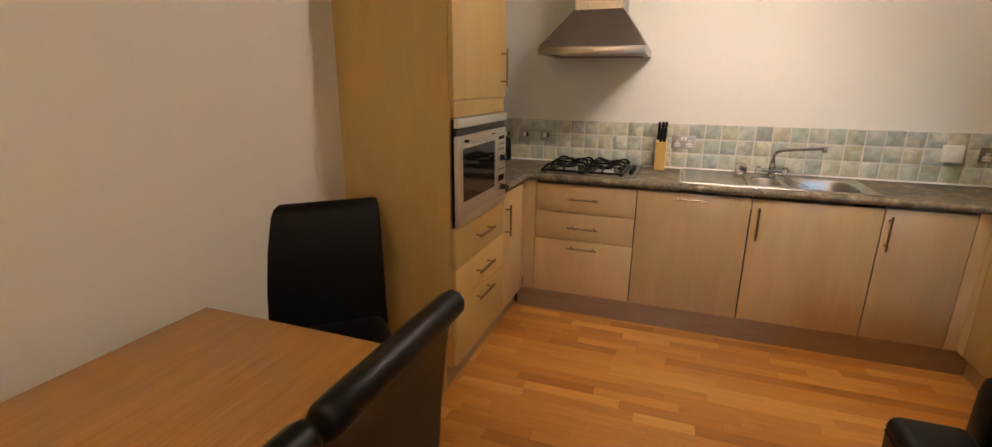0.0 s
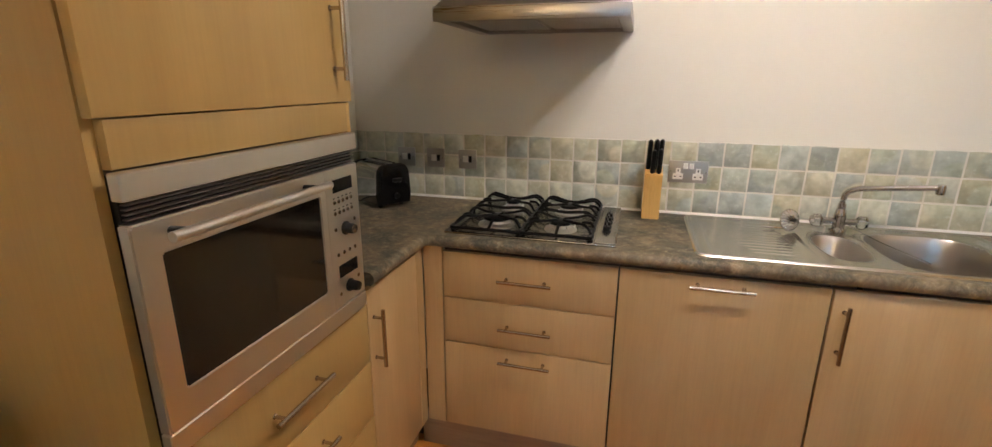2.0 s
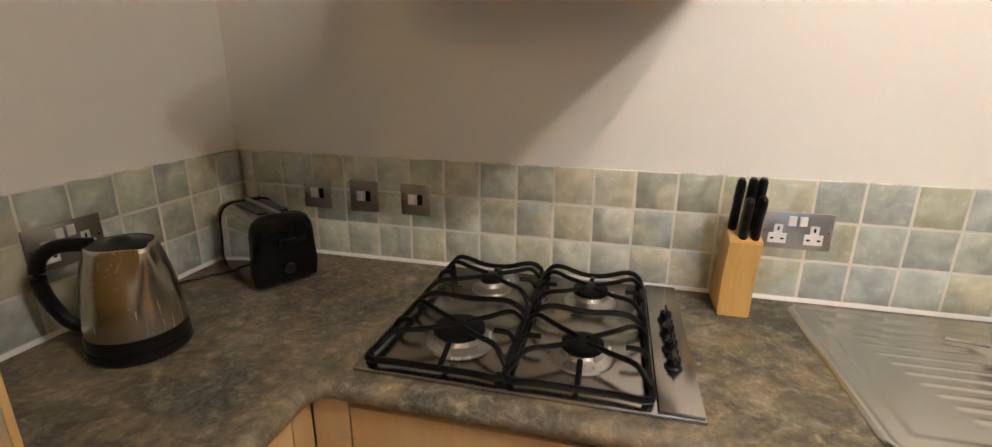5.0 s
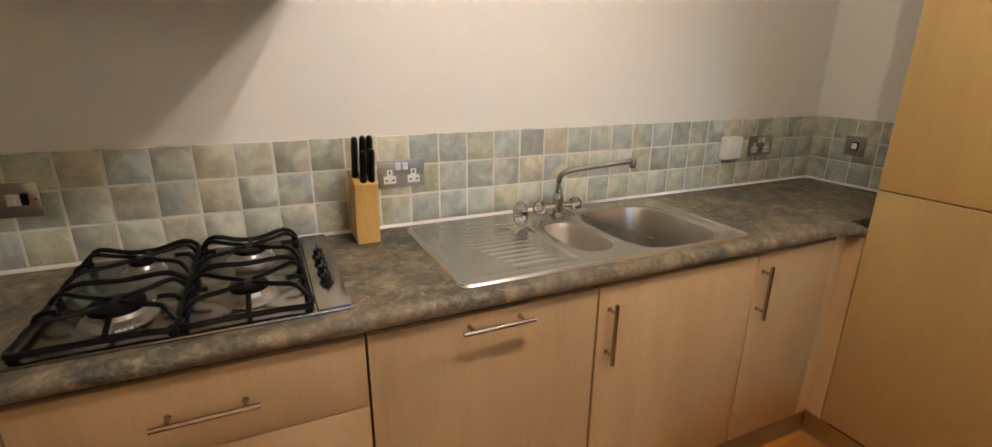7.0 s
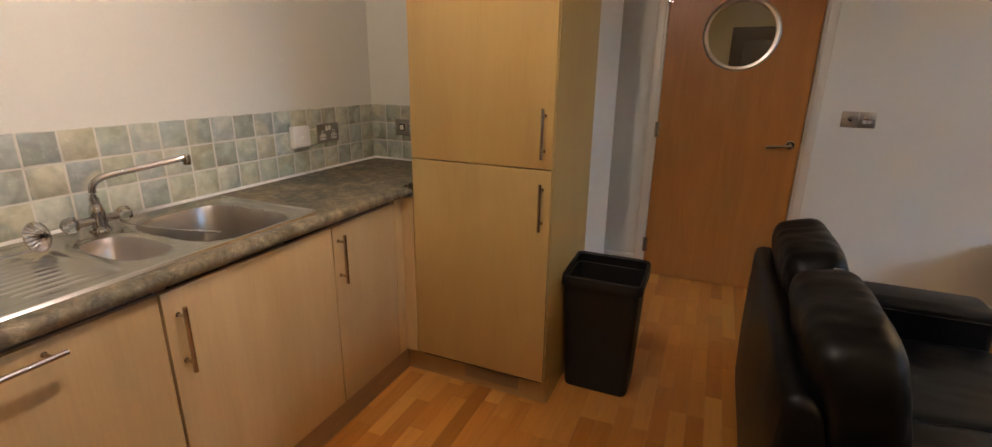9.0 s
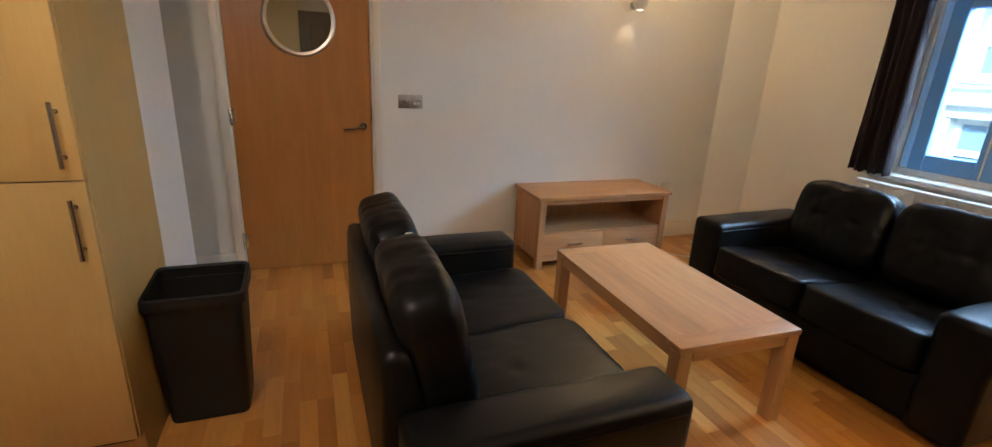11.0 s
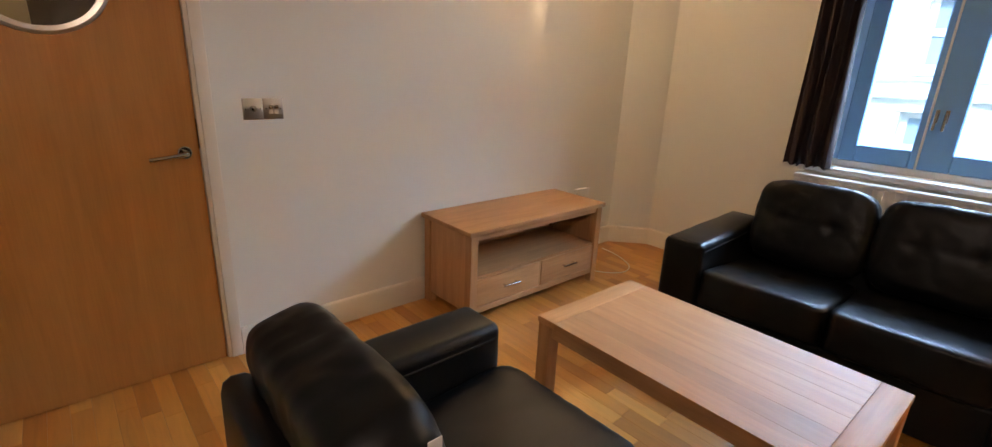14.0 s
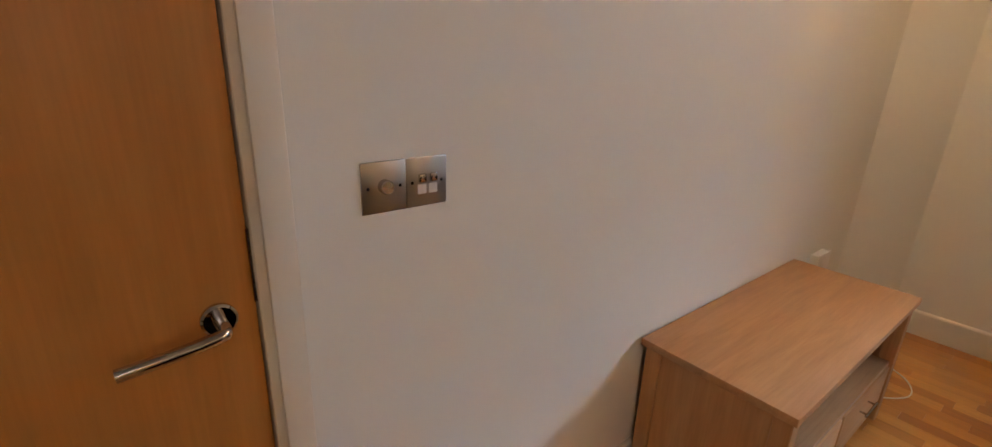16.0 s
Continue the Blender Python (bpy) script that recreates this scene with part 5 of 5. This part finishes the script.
plate("dimmer_switch", "satin steel dimmer switch plate on the wall beside the door", "switch", (EW - 0.0002, -2.408, 1.135), -90, 0.083, 0.09, dimmer)
plate("light_switch", "satin steel two-gang light switch plate beside the dimmer", "switch", (EW - 0.0002, -2.492, 1.135), -90, 0.083, 0.09, two_gang)
tm = thing("heater_timer", "white plastic control box on the tiled wall", "control box", (2.215, TT, 1.083))
part("case", bx((2.17, TT - 0.036, 1.035), (2.262, TT - 0.0003, 1.128), 0.006, 3), WHITE, tm)
part("button", lathe(B(), [(0.013, 0), (0.012, 0.006), (0, 0.007)], 20, (2.216, TT - 0.0362, 1.075), Matrix.Rotation(radians(90), 4, "X")), WHITE, tm)

# ---- bin ----
bn = thing("waste_bin", "charcoal plastic kitchen bin with an open top", "bin", (2.575, -1.355, 0))
b = B()


def rr(hx, hy, r, z, cx=2.575, cy=-1.355):
    out = []
    for qx, qy, a0 in ((1, 1, 0), (-1, 1, 90), (-1, -1, 180), (1, -1, 270)):
        for k in range(5):
            a = radians(a0 + 22.5 * k)
            out.append((cx + qx * (hx - r) + r * math.cos(a), cy + qy * (hy - r) + r * math.sin(a), z))
    return out


rows = [[b.verts.new(p) for p in q] for q in (rr(0.1, 0.138, 0.03, 0.001), rr(0.103, 0.141, 0.03, 0.012), rr(0.132, 0.158, 0.03, 0.505), rr(0.133, 0.159, 0.03, 0.522), rr(0.127, 0.153, 0.028, 0.522), rr(0.122, 0.149, 0.028, 0.48), rr(0.099, 0.137, 0.026, 0.02))]
ring_faces(b, rows)
part("body", b, BIN, bn)


def tipped(points):
    """The rim rises towards the wall side of the bin."""
    return [(x, y, z + (max(0.0, (x - 2.43) / 0.29) ** 1.3 * 0.018 if z > 0.53 else 0.0)) for x, y, z in points]


b = B()
rows = [[b.verts.new(p) for p in tipped(q)] for q in (rr(0.134, 0.1605, 0.03, 0.505), rr(0.146, 0.17, 0.034, 0.507), rr(0.148, 0.172, 0.034, 0.528), rr(0.146, 0.17, 0.034, 0.548), rr(0.138, 0.163, 0.03, 0.553), rr(0.13, 0.156, 0.028, 0.545), rr(0.1345, 0.161, 0.03, 0.5225))]
ring_faces(b, rows, closed=True)
part("rim", b, BIN, bn)

# ---- dining table and chairs ----
dt = thing("dining_table", "oak veneered rectangular dining table against the wall", "dining table", (-0.15, -3.03, 0))
part("tabletop", bx((LW + 0.09, -3.64, 0.718), (0.27, -2.425, 0.752), 0.004, 2), DINE, dt)
b = B()
for lo, hi in (((LW + 0.12, -2.5, 0.63), (0.2, -2.48, 0.717)), ((LW + 0.12, -3.585, 0.63), (0.2, -3.565, 0.717)), ((LW + 0.12, -3.5649, 0.63), (LW + 0.14, -2.5001, 0.717)), ((0.18, -3.5649, 0.63), (0.2, -2.5001, 0.717))):
    box(b, lo, hi, 0.002)
part("apron", b, OAK_X, dt)
for x in (LW + 0.1, 0.195):
    for y in (-3.61, -2.52):
        part("leg", bx((x, y, 0.0), (x + 0.06, y + 0.06, 0.7175), 0.004), OAK_Z, dt)


def dining_chair(at, rz, label):
    c = thing("dining_chair", label, "chair", at, rz, False, "chairs round the dining table")
    s = puff((0.44, 0.44, 0.12), 6, 12, (), 0.0015)
    bmesh.ops.translate(s, verts=s.verts, vec=(0, 0, 0.425))
    part("seat", s, LEATHER, c, sharp=80)
    # side profile of the padded back, front line and rear line, with the rolled top
    prof = [(0.165, 0.36), (0.168, 0.5), (0.178, 0.65), (0.195, 0.8), (0.212, 0.89), (0.222, 0.935), (0.235, 0.962), (0.256, 0.974), (0.278, 0.968), (0.291, 0.95), (0.291, 0.928), (0.278, 0.91), (0.262, 0.902), (0.25, 0.885), (0.238, 0.8), (0.222, 0.65), (0.212, 0.5), (0.208, 0.36)]
    b = B()
    rows = []
    for x, k in ((-0.215, 0.7), (-0.211, 0.93), (-0.2, 1.0), (-0.1, 1.02), (0.0, 1.03), (0.1, 1.02), (0.2, 1.0), (0.211, 0.93), (0.215, 0.7)):
        row = []
        for y, z in prof:
            my = 0.19 + (z - 0.36) * 0.075 if z < 0.9 else 0.25
            mz = z if z < 0.86 else 0.93 + (z - 0.93) * k
            row.append(b.verts.new((x * 1.1, my + (y - my) * k, mz)))
        rows.append(row)
    ring_faces(b, rows)
    part("backrest", b, LEATHER, c, sharp=60)
    for x in (-0.19, 0.19):
        part("leg", tube(B(), [(x, -0.19, 0.0), (x, -0.185, 0.37)], [0.017, 0.022], 4), DARK_WOOD, c)
        part("leg", tube(B(), smooth_path([(x, 0.25, 0.0), (x, 0.205, 0.2), (x, 0.19, 0.38)], 4), 0.02, 4), DARK_WOOD, c)
    return c


dining_chair((-0.35, -2.07, 0), 45, "black leather high-backed dining chair in the corner by the oven cabinet")
dining_chair((0.08, -2.715, 0), -90, "black leather high-backed dining chair with a rolled top at the table")
dining_chair((0.08, -3.215, 0), -90, "black leather high-backed dining chair with a rolled top at the table")


# ---- lounge ----
def sofa(at, rz, label, lift, back_y, arm_y, tilt, tag_label=False, W=0.747):
    s = thing("sofa", label, "sofa", at, rz, False, "pair of sofas")
    D, AZ, AW = 0.415, 0.562, W - 0.557
    part("base", bx((-W + 0.03, -D + 0.03, 0.014), (W - 0.03, D - 0.04, 0.25), 0.02, 3), LEATHER, s)
    for sg in (-1, 1):
        b = bx((min(sg * W, sg * (W - AW)), -D, 0.012), (max(sg * W, sg * (W - AW)), arm_y, AZ), 0.032, 4)
        bmesh.ops.subdivide_edges(b, edges=[e for e in b.edges if e.calc_length() > 0.15], cuts=6, use_grid_fill=True)
        b.normal_update()
        for v in b.verts:
            v.co += v.normal * 0.005 * noise.noise(v.co * 6 + Vector((sg * 3, 1, 0)))
            if v.co.z > AZ - 0.02:
                v.co.z += 0.006 * math.cos((v.co.x - sg * (W - 0.095)) * 14) - 0.004
        arm = part("arm", b, LEATHER, s, sharp=70)
        xi = sg * (W - AW - 0.002)
        part("seam", tube(B(), [(xi, -D + 0.03, AZ - 0.045), (xi, arm_y - 0.03, AZ - 0.045)], 0.003, 6), LEATHER, arm)
        part("seam", tube(B(), [(sg * (W + 0.001), -D + 0.03, AZ - 0.045), (sg * (W + 0.001), arm_y - 0.03, AZ - 0.045)], 0.003, 6), LEATHER, arm)
    b = B()
    prof = [(D - 0.17, 0.1), (D - 0.155, 0.4), (D - 0.09, 0.665), (D - 0.08, 0.695), (D - 0.06, 0.71), (D - 0.032, 0.712), (D - 0.014, 0.702), (D - 0.007, 0.675), (D - 0.004, 0.5), (D - 0.004, 0.35), (D - 0.01, 0.15), (D - 0.018, 0.08), (D - 0.03, 0.07)]
    rows = []
    for x, k in ((-0.55, 0.8), (-0.543, 0.94), (-0.525, 1.0), (-0.28, 1.0), (0.0, 1.0), (0.28, 1.0), (0.525, 1.0), (0.543, 0.94), (0.55, 0.8)):
        rows.append([b.verts.new((x, D - 0.06 + (y - D + 0.06) * k, 0.38 + (z - 0.38) * (k ** 0.35))) for y, z in prof])
    ring_faces(b, rows)
    part("back_panel", b, LEATHER, s, sharp=50)
    for sg in (-1, 1):
        c = puff((0.553, 0.68, 0.19), 11, 26, ((0.0, 0.02),), 0.004, 3.0 * sg)
        bmesh.ops.rotate(c, verts=c.verts, cent=(0, 0, 0), matrix=Matrix.Rotation(radians(-tilt), 3, "X"))
        bmesh.ops.translate(c, verts=c.verts, vec=(sg * 0.277, -0.1, 0.336 - 0.004 * tilt))
        part("seat_cushion", c, LEATHER, s, sharp=80)
        c = puff((0.555, 0.195, 0.46), 4.6, 30, ((-0.11, 0.02), (0.11, 0.02)), 0.0055, 9.0 * sg, "y")
        bmesh.ops.rotate(c, verts=c.verts, cent=(0, 0, 0), matrix=Matrix.Rotation(radians(-12), 3, "X"))
        bmesh.ops.translate(c, verts=c.verts, vec=(sg * 0.276, back_y, 0.63 + lift))
        part("back_cushion", c, LEATHER, s, sharp=80)
    for x in (-W + 0.07, W - 0.07):
        for y in (-D + 0.07, D - 0.16):
            part("foot", cyl(B(), (x, y, 0.0), (x, y, 0.014), 0.022, 0.026, 14), BLACK, s)
    if tag_label:
        part("label", bx((-0.003, 0.225, 0.795), (-0.001, 0.25, 0.835), 0.0005, 1), WHITE, s, "small white fabric label")
    return s


sofa((2.165, -2.327, 0), 0, "black leather two-seater sofa with its back to the kitchen", 0.008, 0.245, 0.375, 3.0, True)
sofa((2.165, -4.475, 0), 182.0, "black leather two-seater sofa below the window", -0.022, 0.23, 0.42, 6.5, False, 0.765)

ct = thing("coffee_table", "oak coffee table with a framed top and square legs", "coffee table", (2.315, -3.328, 0), -1.5, False)
L, Wd, H = 0.527, 0.297, 0.44
for nm, lo, hi, mt in (("end_board", (-L, -Wd, H - 0.026), (-L + 0.085, Wd, H), OAK_Y), ("end_board", (L - 0.085, -Wd, H - 0.026), (L, Wd, H), OAK_Y)):
    part(nm, bx(lo, hi, 0.003, 2), mt, ct)
for k in range(6):
    y0 = -Wd + 2 * Wd * k / 6
    part("plank", bx((-L + 0.0852, y0 + 0.0001, H - 0.026), (L - 0.0852, y0 + 2 * Wd / 6 - 0.0001, H - 0.0004), 0.0007), OAK_X, ct)
for lo, hi in (((-L + 0.07, -Wd + 0.008, H - 0.072), (L - 0.07, -Wd + 0.028, H - 0.027)), ((-L + 0.07, Wd - 0.028, H - 0.072), (L - 0.07, Wd - 0.008, H - 0.027))):
    part("apron", bx(lo, hi, 0.002), OAK_X, ct)
for lo, hi in (((-L + 0.008, -Wd + 0.07, H - 0.072), (-L + 0.028, Wd - 0.07, H - 0.027)), ((L - 0.028, -Wd + 0.07, H - 0.072), (L - 0.008, Wd - 0.07, H - 0.027))):
    part("apron", bx(lo, hi, 0.002), OAK_Y, ct)
for x in (-L + 0.003, L - 0.063):
    for y in (-Wd + 0.003, Wd - 0.063):
        part("leg", bx((x, y, 0), (x + 0.06, y + 0.06, H - 0.0265), 0.003), OAK_Z, ct)

tv = thing("tv_cabinet", "oak television cabinet with an open shelf and two drawers", "cabinet", (3.77, -3.83, 0))
X0, X1, Y0, Y1, TZ = 3.545, 3.978, -4.352, -3.265, 0.542
part("top", bx((X0 - 0.012, Y0 - 0.015, TZ - 0.026), (X1 + 0.012, Y1 + 0.015, TZ), 0.003, 2), OAK_Y, tv)
for y in (Y0, Y1 - 0.05):
    for x in (X0, X1 - 0.05):
        part("leg", bx((x, y, 0), (x + 0.05, y + 0.05, TZ - 0.0265), 0.003), OAK_Z, tv)
for y in (Y0 + 0.012, Y1 - 0.03):
    part("side_panel", bx((X0 + 0.0505, y, 0.06), (X1 - 0.0505, y + 0.018, TZ - 0.0268), 0.001), OAK_Z, tv)
part("back_panel", bx((X1 - 0.03, Y0 + 0.0505, 0.06), (X1 - 0.02, Y1 - 0.0505, TZ - 0.0268)), OAK_Z, tv)
part("shelf", bx((X0 + 0.012, Y0 + 0.0505, 0.258), (X1 - 0.031, Y1 - 0.0505, 0.276), 0.001), OAK_Y, tv)
part("bottom_panel", bx((X0 + 0.012, Y0 + 0.0505, 0.065), (X1 - 0.031, Y1 - 0.0505, 0.083), 0.001), OAK_Y, tv)
part("top_rail", bx((X0 + 0.008, Y0 + 0.0505, TZ - 0.06), (X0 + 0.03, Y1 - 0.0505, TZ - 0.0268), 0.001), OAK_Y, tv)
part("bottom_rail", bx((X0 + 0.008, Y0 + 0.0505, 0.06), (X0 + 0.03, Y1 - 0.0505, 0.095), 0.001), OAK_Y, tv)
YM = (Y0 + Y1) / 2
part("divider", bx((X0 + 0.012, YM - 0.009, 0.084), (X1 - 0.032, YM + 0.009, 0.2575), 0.001), OAK_Z, tv)
for y0, y1 in ((Y0 + 0.053, YM - 0.0105), (YM + 0.0105, Y1 - 0.053)):
    d = part("drawer", bx((X0 + 0.006, y0, 0.098), (X0 + 0.026, y1, 0.2555), 0.002, 2), OAK_Y, tv)
    yc = (y0 + y1) / 2
    bm = cyl(B(), (X0 - 0.018, yc - 0.06, 0.185), (X0 - 0.018, yc + 0.06, 0.185), 0.005, None, 12)
    for q in (-0.045, 0.045):
        cyl(bm, (X0 + 0.0058, yc + q, 0.185), (X0 - 0.018, yc + q, 0.185), 0.004, None, 10)
    part("handle", bm, CHROME, d, "chrome bar handle")

ws = thing("wall_socket", "white plastic socket box on the wall above the cabinet", "socket", (EW, -4.67, 0.46))
part("box", bx((EW - 0.034, -4.735, 0.425), (EW - 0.0003, -4.6, 0.505), 0.004, 2), WHITE, ws)
part("faceplate", bx((EW - 0.042, -4.74, 0.42), (EW - 0.0345, -4.595, 0.51), 0.003, 2), WHITE, ws)
cab = smooth_path([(3.965, -4.66, 0.423), (3.96, -4.67, 0.2), (3.94, -4.68, 0.02), (3.86, -4.6, 0.004), (3.7, -4.47, 0.004), (3.58, -4.5, 0.004), (3.5, -4.62, 0.004), (3.55, -4.76, 0.004), (3.72, -4.86, 0.004), (3.9, -4.9, 0.004)], 8)
single("aerial_cable", tube(B(), cab, 0.0032, 8), WHITE, "white aerial cable looped on the floor beside the cabinet", "cable")

lamp = thing("wall_light", "small white wall light with a glowing lower edge", "wall lamp", (EW, -4.13, 1.835))
m_y = Matrix.Rotation(radians(-90), 4, "Y")
part("backplate", lathe(B(), [(0.03, 0.0004), (0.03, 0.01), (0.025, 0.016), (0, 0.016)], 28, (EW, -4.13, 1.875), m_y), WHITE, lamp)
part("arm", tube(B(), smooth_path([(EW - 0.016, -4.13, 1.875), (EW - 0.03, -4.13, 1.875), (EW - 0.046, -4.13, 1.88)], 5), 0.007, 10), WHITE, lamp)
b = lathe(B(), [(0.02, 1.835), (0.034, 1.841), (0.05, 1.865), (0.06, 1.925), (0.062, 1.965), (0.058, 1.965), (0.05, 1.895), (0.03, 1.852), (0.02, 1.848)], 32, (EW - 0.09, -4.13, 0), cap=False)
part("shade", b, WHITE, lamp, "white glass shade")
part("lens", lathe(B(), [(0.001, 1.8335), (0.0215, 1.8335), (0.0215, 1.8348), (0.001, 1.8348)], 24, (EW - 0.09, -4.13, 0), cap=False), emit("lens_glow", (1.0, 0.86, 0.68), 6.0), lamp)
part("bulb", lathe(B(), [(0.001, 1.855), (0.012, 1.858), (0.02, 1.880), (0.018, 1.905), (0.001, 1.920)], 20, (EW - 0.09, -4.13, 0), cap=False), emit("bulb_glow", (1.0, 0.85, 0.65), 8.0), lamp)

cl = thing("ceiling_light", "slim white ceiling light bar with two bulbs over the kitchen", "ceiling light", (1.18, -1.18, CEIL - 0.02))
part("bar", bx((0.96, -1.195, CEIL - 0.02), (1.396, -1.165, CEIL - 0.0005), 0.004), WHITE, cl)
for x, y in BULBS:
    part("lamp_holder", cyl(B(), (x, y, CEIL - 0.032), (x, y, CEIL - 0.0205), 0.012, None, 16), WHITE, cl)
# fitting for the unseen downlight that is added over the dining end
for sx, sy in SPOTS:
    d = thing("unseen_downlight", "small white recessed downlight, unseen, added to light the dining end", "downlight", (sx, sy, CEIL - 0.004))
    part("bezel", lathe(B(), [(0.034, -0.0002), (0.045, -0.0002), (0.044, -0.004), (0.036, -0.006), (0.034, -0.003)], 28, (sx, sy, CEIL), cap=False), WHITE, d)

# ---- pieces: tiles and floor strips ----
rng = random.Random(7)
PX, PZ, JOIN = 0.0955, 0.0935, 0.0038


def tile_mesh(k):
    r = random.Random(100 + k)
    bm = B()
    hw, hh = (PX - JOIN) / 2, (PZ - JOIN) / 2
    edge = []
    n = 3
    cs = [(-hw, -hh), (hw, -hh), (hw, hh), (-hw, hh)]
    for i in range(4):
        a, c = cs[i], cs[(i + 1) % 4]
        for j in range(n):
            t = j / n
            edge.append((a[0] + (c[0] - a[0]) * t + r.uniform(-0.0009, 0.0009), a[1] + (c[1] - a[1]) * t + r.uniform(-0.0009, 0.0009)))
    rows = [[bm.verts.new((x * s, y, z * s)) for x, z in edge] for y, s in ((-0.0015, 1.0), (-0.0076, 1.0), (-0.0101, 0.93))]
    for a, c in zip(rows, rows[1:]):
        for i in range(len(a)):
            bm.faces.new((a[i], a[(i + 1) % len(a)], c[(i + 1) % len(a)], c[i]))
    mid = bm.verts.new((0, -0.0112, 0))
    for i in range(len(rows[-1])):
        bm.faces.new((rows[-1][i], rows[-1][(i + 1) % len(rows[-1])], mid))
    return finish("tile", bm, TILE, 50)


TILES = [tile_mesh(k) for k in range(7)]
TZ0 = 0.9165


def tile_run(wall, origin, rz, length, phase):
    """Three rows of wall tiles from one end of a run to the other."""
    rot = Matrix.Rotation(radians(rz), 4, "Z")
    bed = bx((0, -0.0085, 0.908), (length, -0.0003, TZ0 + 3 * PZ - 0.002))
    bmesh.ops.transform(bed, verts=bed.verts, matrix=Matrix.Translation(origin) @ rot)
    part("tile_grout", bed, GROUT, wall)
    bead = B()
    prism(bead, [(-0.0005, 0.9085), (-0.013, 0.9085), (-0.0115, 0.914), (-0.008, 0.918), (-0.0005, 0.919)], "x", 0.0, length)
    bmesh.ops.transform(bead, verts=bead.verts, matrix=Matrix.Translation(origin) @ rot)
    part("sealant_bead", bead, SEAL, wall, "white sealant bead")
    cuts = [0.0]
    x = phase
    while x < length - 0.012:
        if x > 0.012:
            cuts.append(x)
        x += PX
    cuts.append(length)
    for a, c in zip(cuts, cuts[1:]):
        for row in range(3):
            w = (c - a) / PX
            o = new("tile", rng.choice(TILES))
            o.parent = wall
            HOME[o.name] = Vector((0, 0, 0))
            o.matrix_local = Matrix.Translation(origin) @ rot @ Matrix.Translation(((a + c) / 2, rng.uniform(-0.0004, 0.0004), TZ0 + PZ * (row + 0.5))) @ Matrix.Rotation(rng.uniform(-0.006, 0.006), 4, "Y") @ Matrix.Diagonal((min(1.0, w), 1, 1, 1))


tile_run(wall_north, (LW + 0.0105, 0, 0), 0, 2.775 - LW - 0.021, (0.184 - LW - 0.0105) % PX)
tile_run(wall_west, (LW, -0.932, 0), 90, 0.932, 0.932 % PX)
tile_run(part_wall, (2.775, 0, 0), -90, 0.6, 0.0)

SW_ = 0.068
rest = {"v": [], "f": []}
strip_meshes = {}


def strip_mesh(n):
    if n not in strip_meshes:
        L_ = 0.26 + 0.065 * n
        bm = B()
        h, w, e = L_ / 2 - 0.0003, SW_ / 2 - 0.0003, 0.0007
        rows = [[bm.verts.new((x, y, z)) for x, y in ((-h + q, -w + q), (h - q, -w + q), (h - q, w - q), (-h + q, w - q))] for z, q in ((-0.0048, 0.0), (-0.0006, 0.0), (0.0, e))]
        ring_faces(bm, rows)
        strip_meshes[n] = finish("floor_strip", bm, FLOOR_A, 20)
    return strip_meshes[n]


single_count = 0
y = -5.22 - 2 * SW_
while y < -0.48:
    x = LW - rng.uniform(0, 0.35)
    while x < 4.0:
        n = rng.randint(0, 4)
        L_ = 0.26 + 0.065 * n
        xa, xb = max(x, LW), min(x + L_, EW + 0.1)
        cx, cy = x + L_ / 2, y + SW_ / 2
        if xb - xa > 0.01:
            if -0.1 < cx < 2.35 and -2.75 < cy < -0.5 and single_count < 300:
                o = new("floor_strip", strip_mesh(n))
                o.parent = floor
                o.location = (cx, cy, 0)
                single_count += 1
            else:
                cx = (xa + xb) / 2
                h, w, e = (xb - xa) / 2 - 0.0003, SW_ / 2 - 0.0003, 0.0007
                i0 = len(rest["v"])
                for z, q in ((-0.0048, 0.0), (-0.0006, 0.0), (0.0, e)):
                    rest["v"] += [(cx + sx * (h - q), cy + sy * (w - q), z) for sx, sy in ((-1, -1), (1, -1), (1, 1), (-1, 1))]
                for lv in (0, 4):
                    for k in range(4):
                        rest["f"].append((i0 + lv + k, i0 + lv + (k + 1) % 4, i0 + lv + 4 + (k + 1) % 4, i0 + lv + 4 + k))
                rest["f"].append((i0 + 8, i0 + 9, i0 + 10, i0 + 11))
        x += L_
    y += SW_
me = bpy.data.meshes.new("floor_strips")
me.from_pydata(rest["v"], [], rest["f"])
me.materials.append(FLOOR_B)
o = tagged(new("floor_strips", me), "orange-brown wooden floor strips beyond the kitchen", kind="stuff")
o.parent = floor
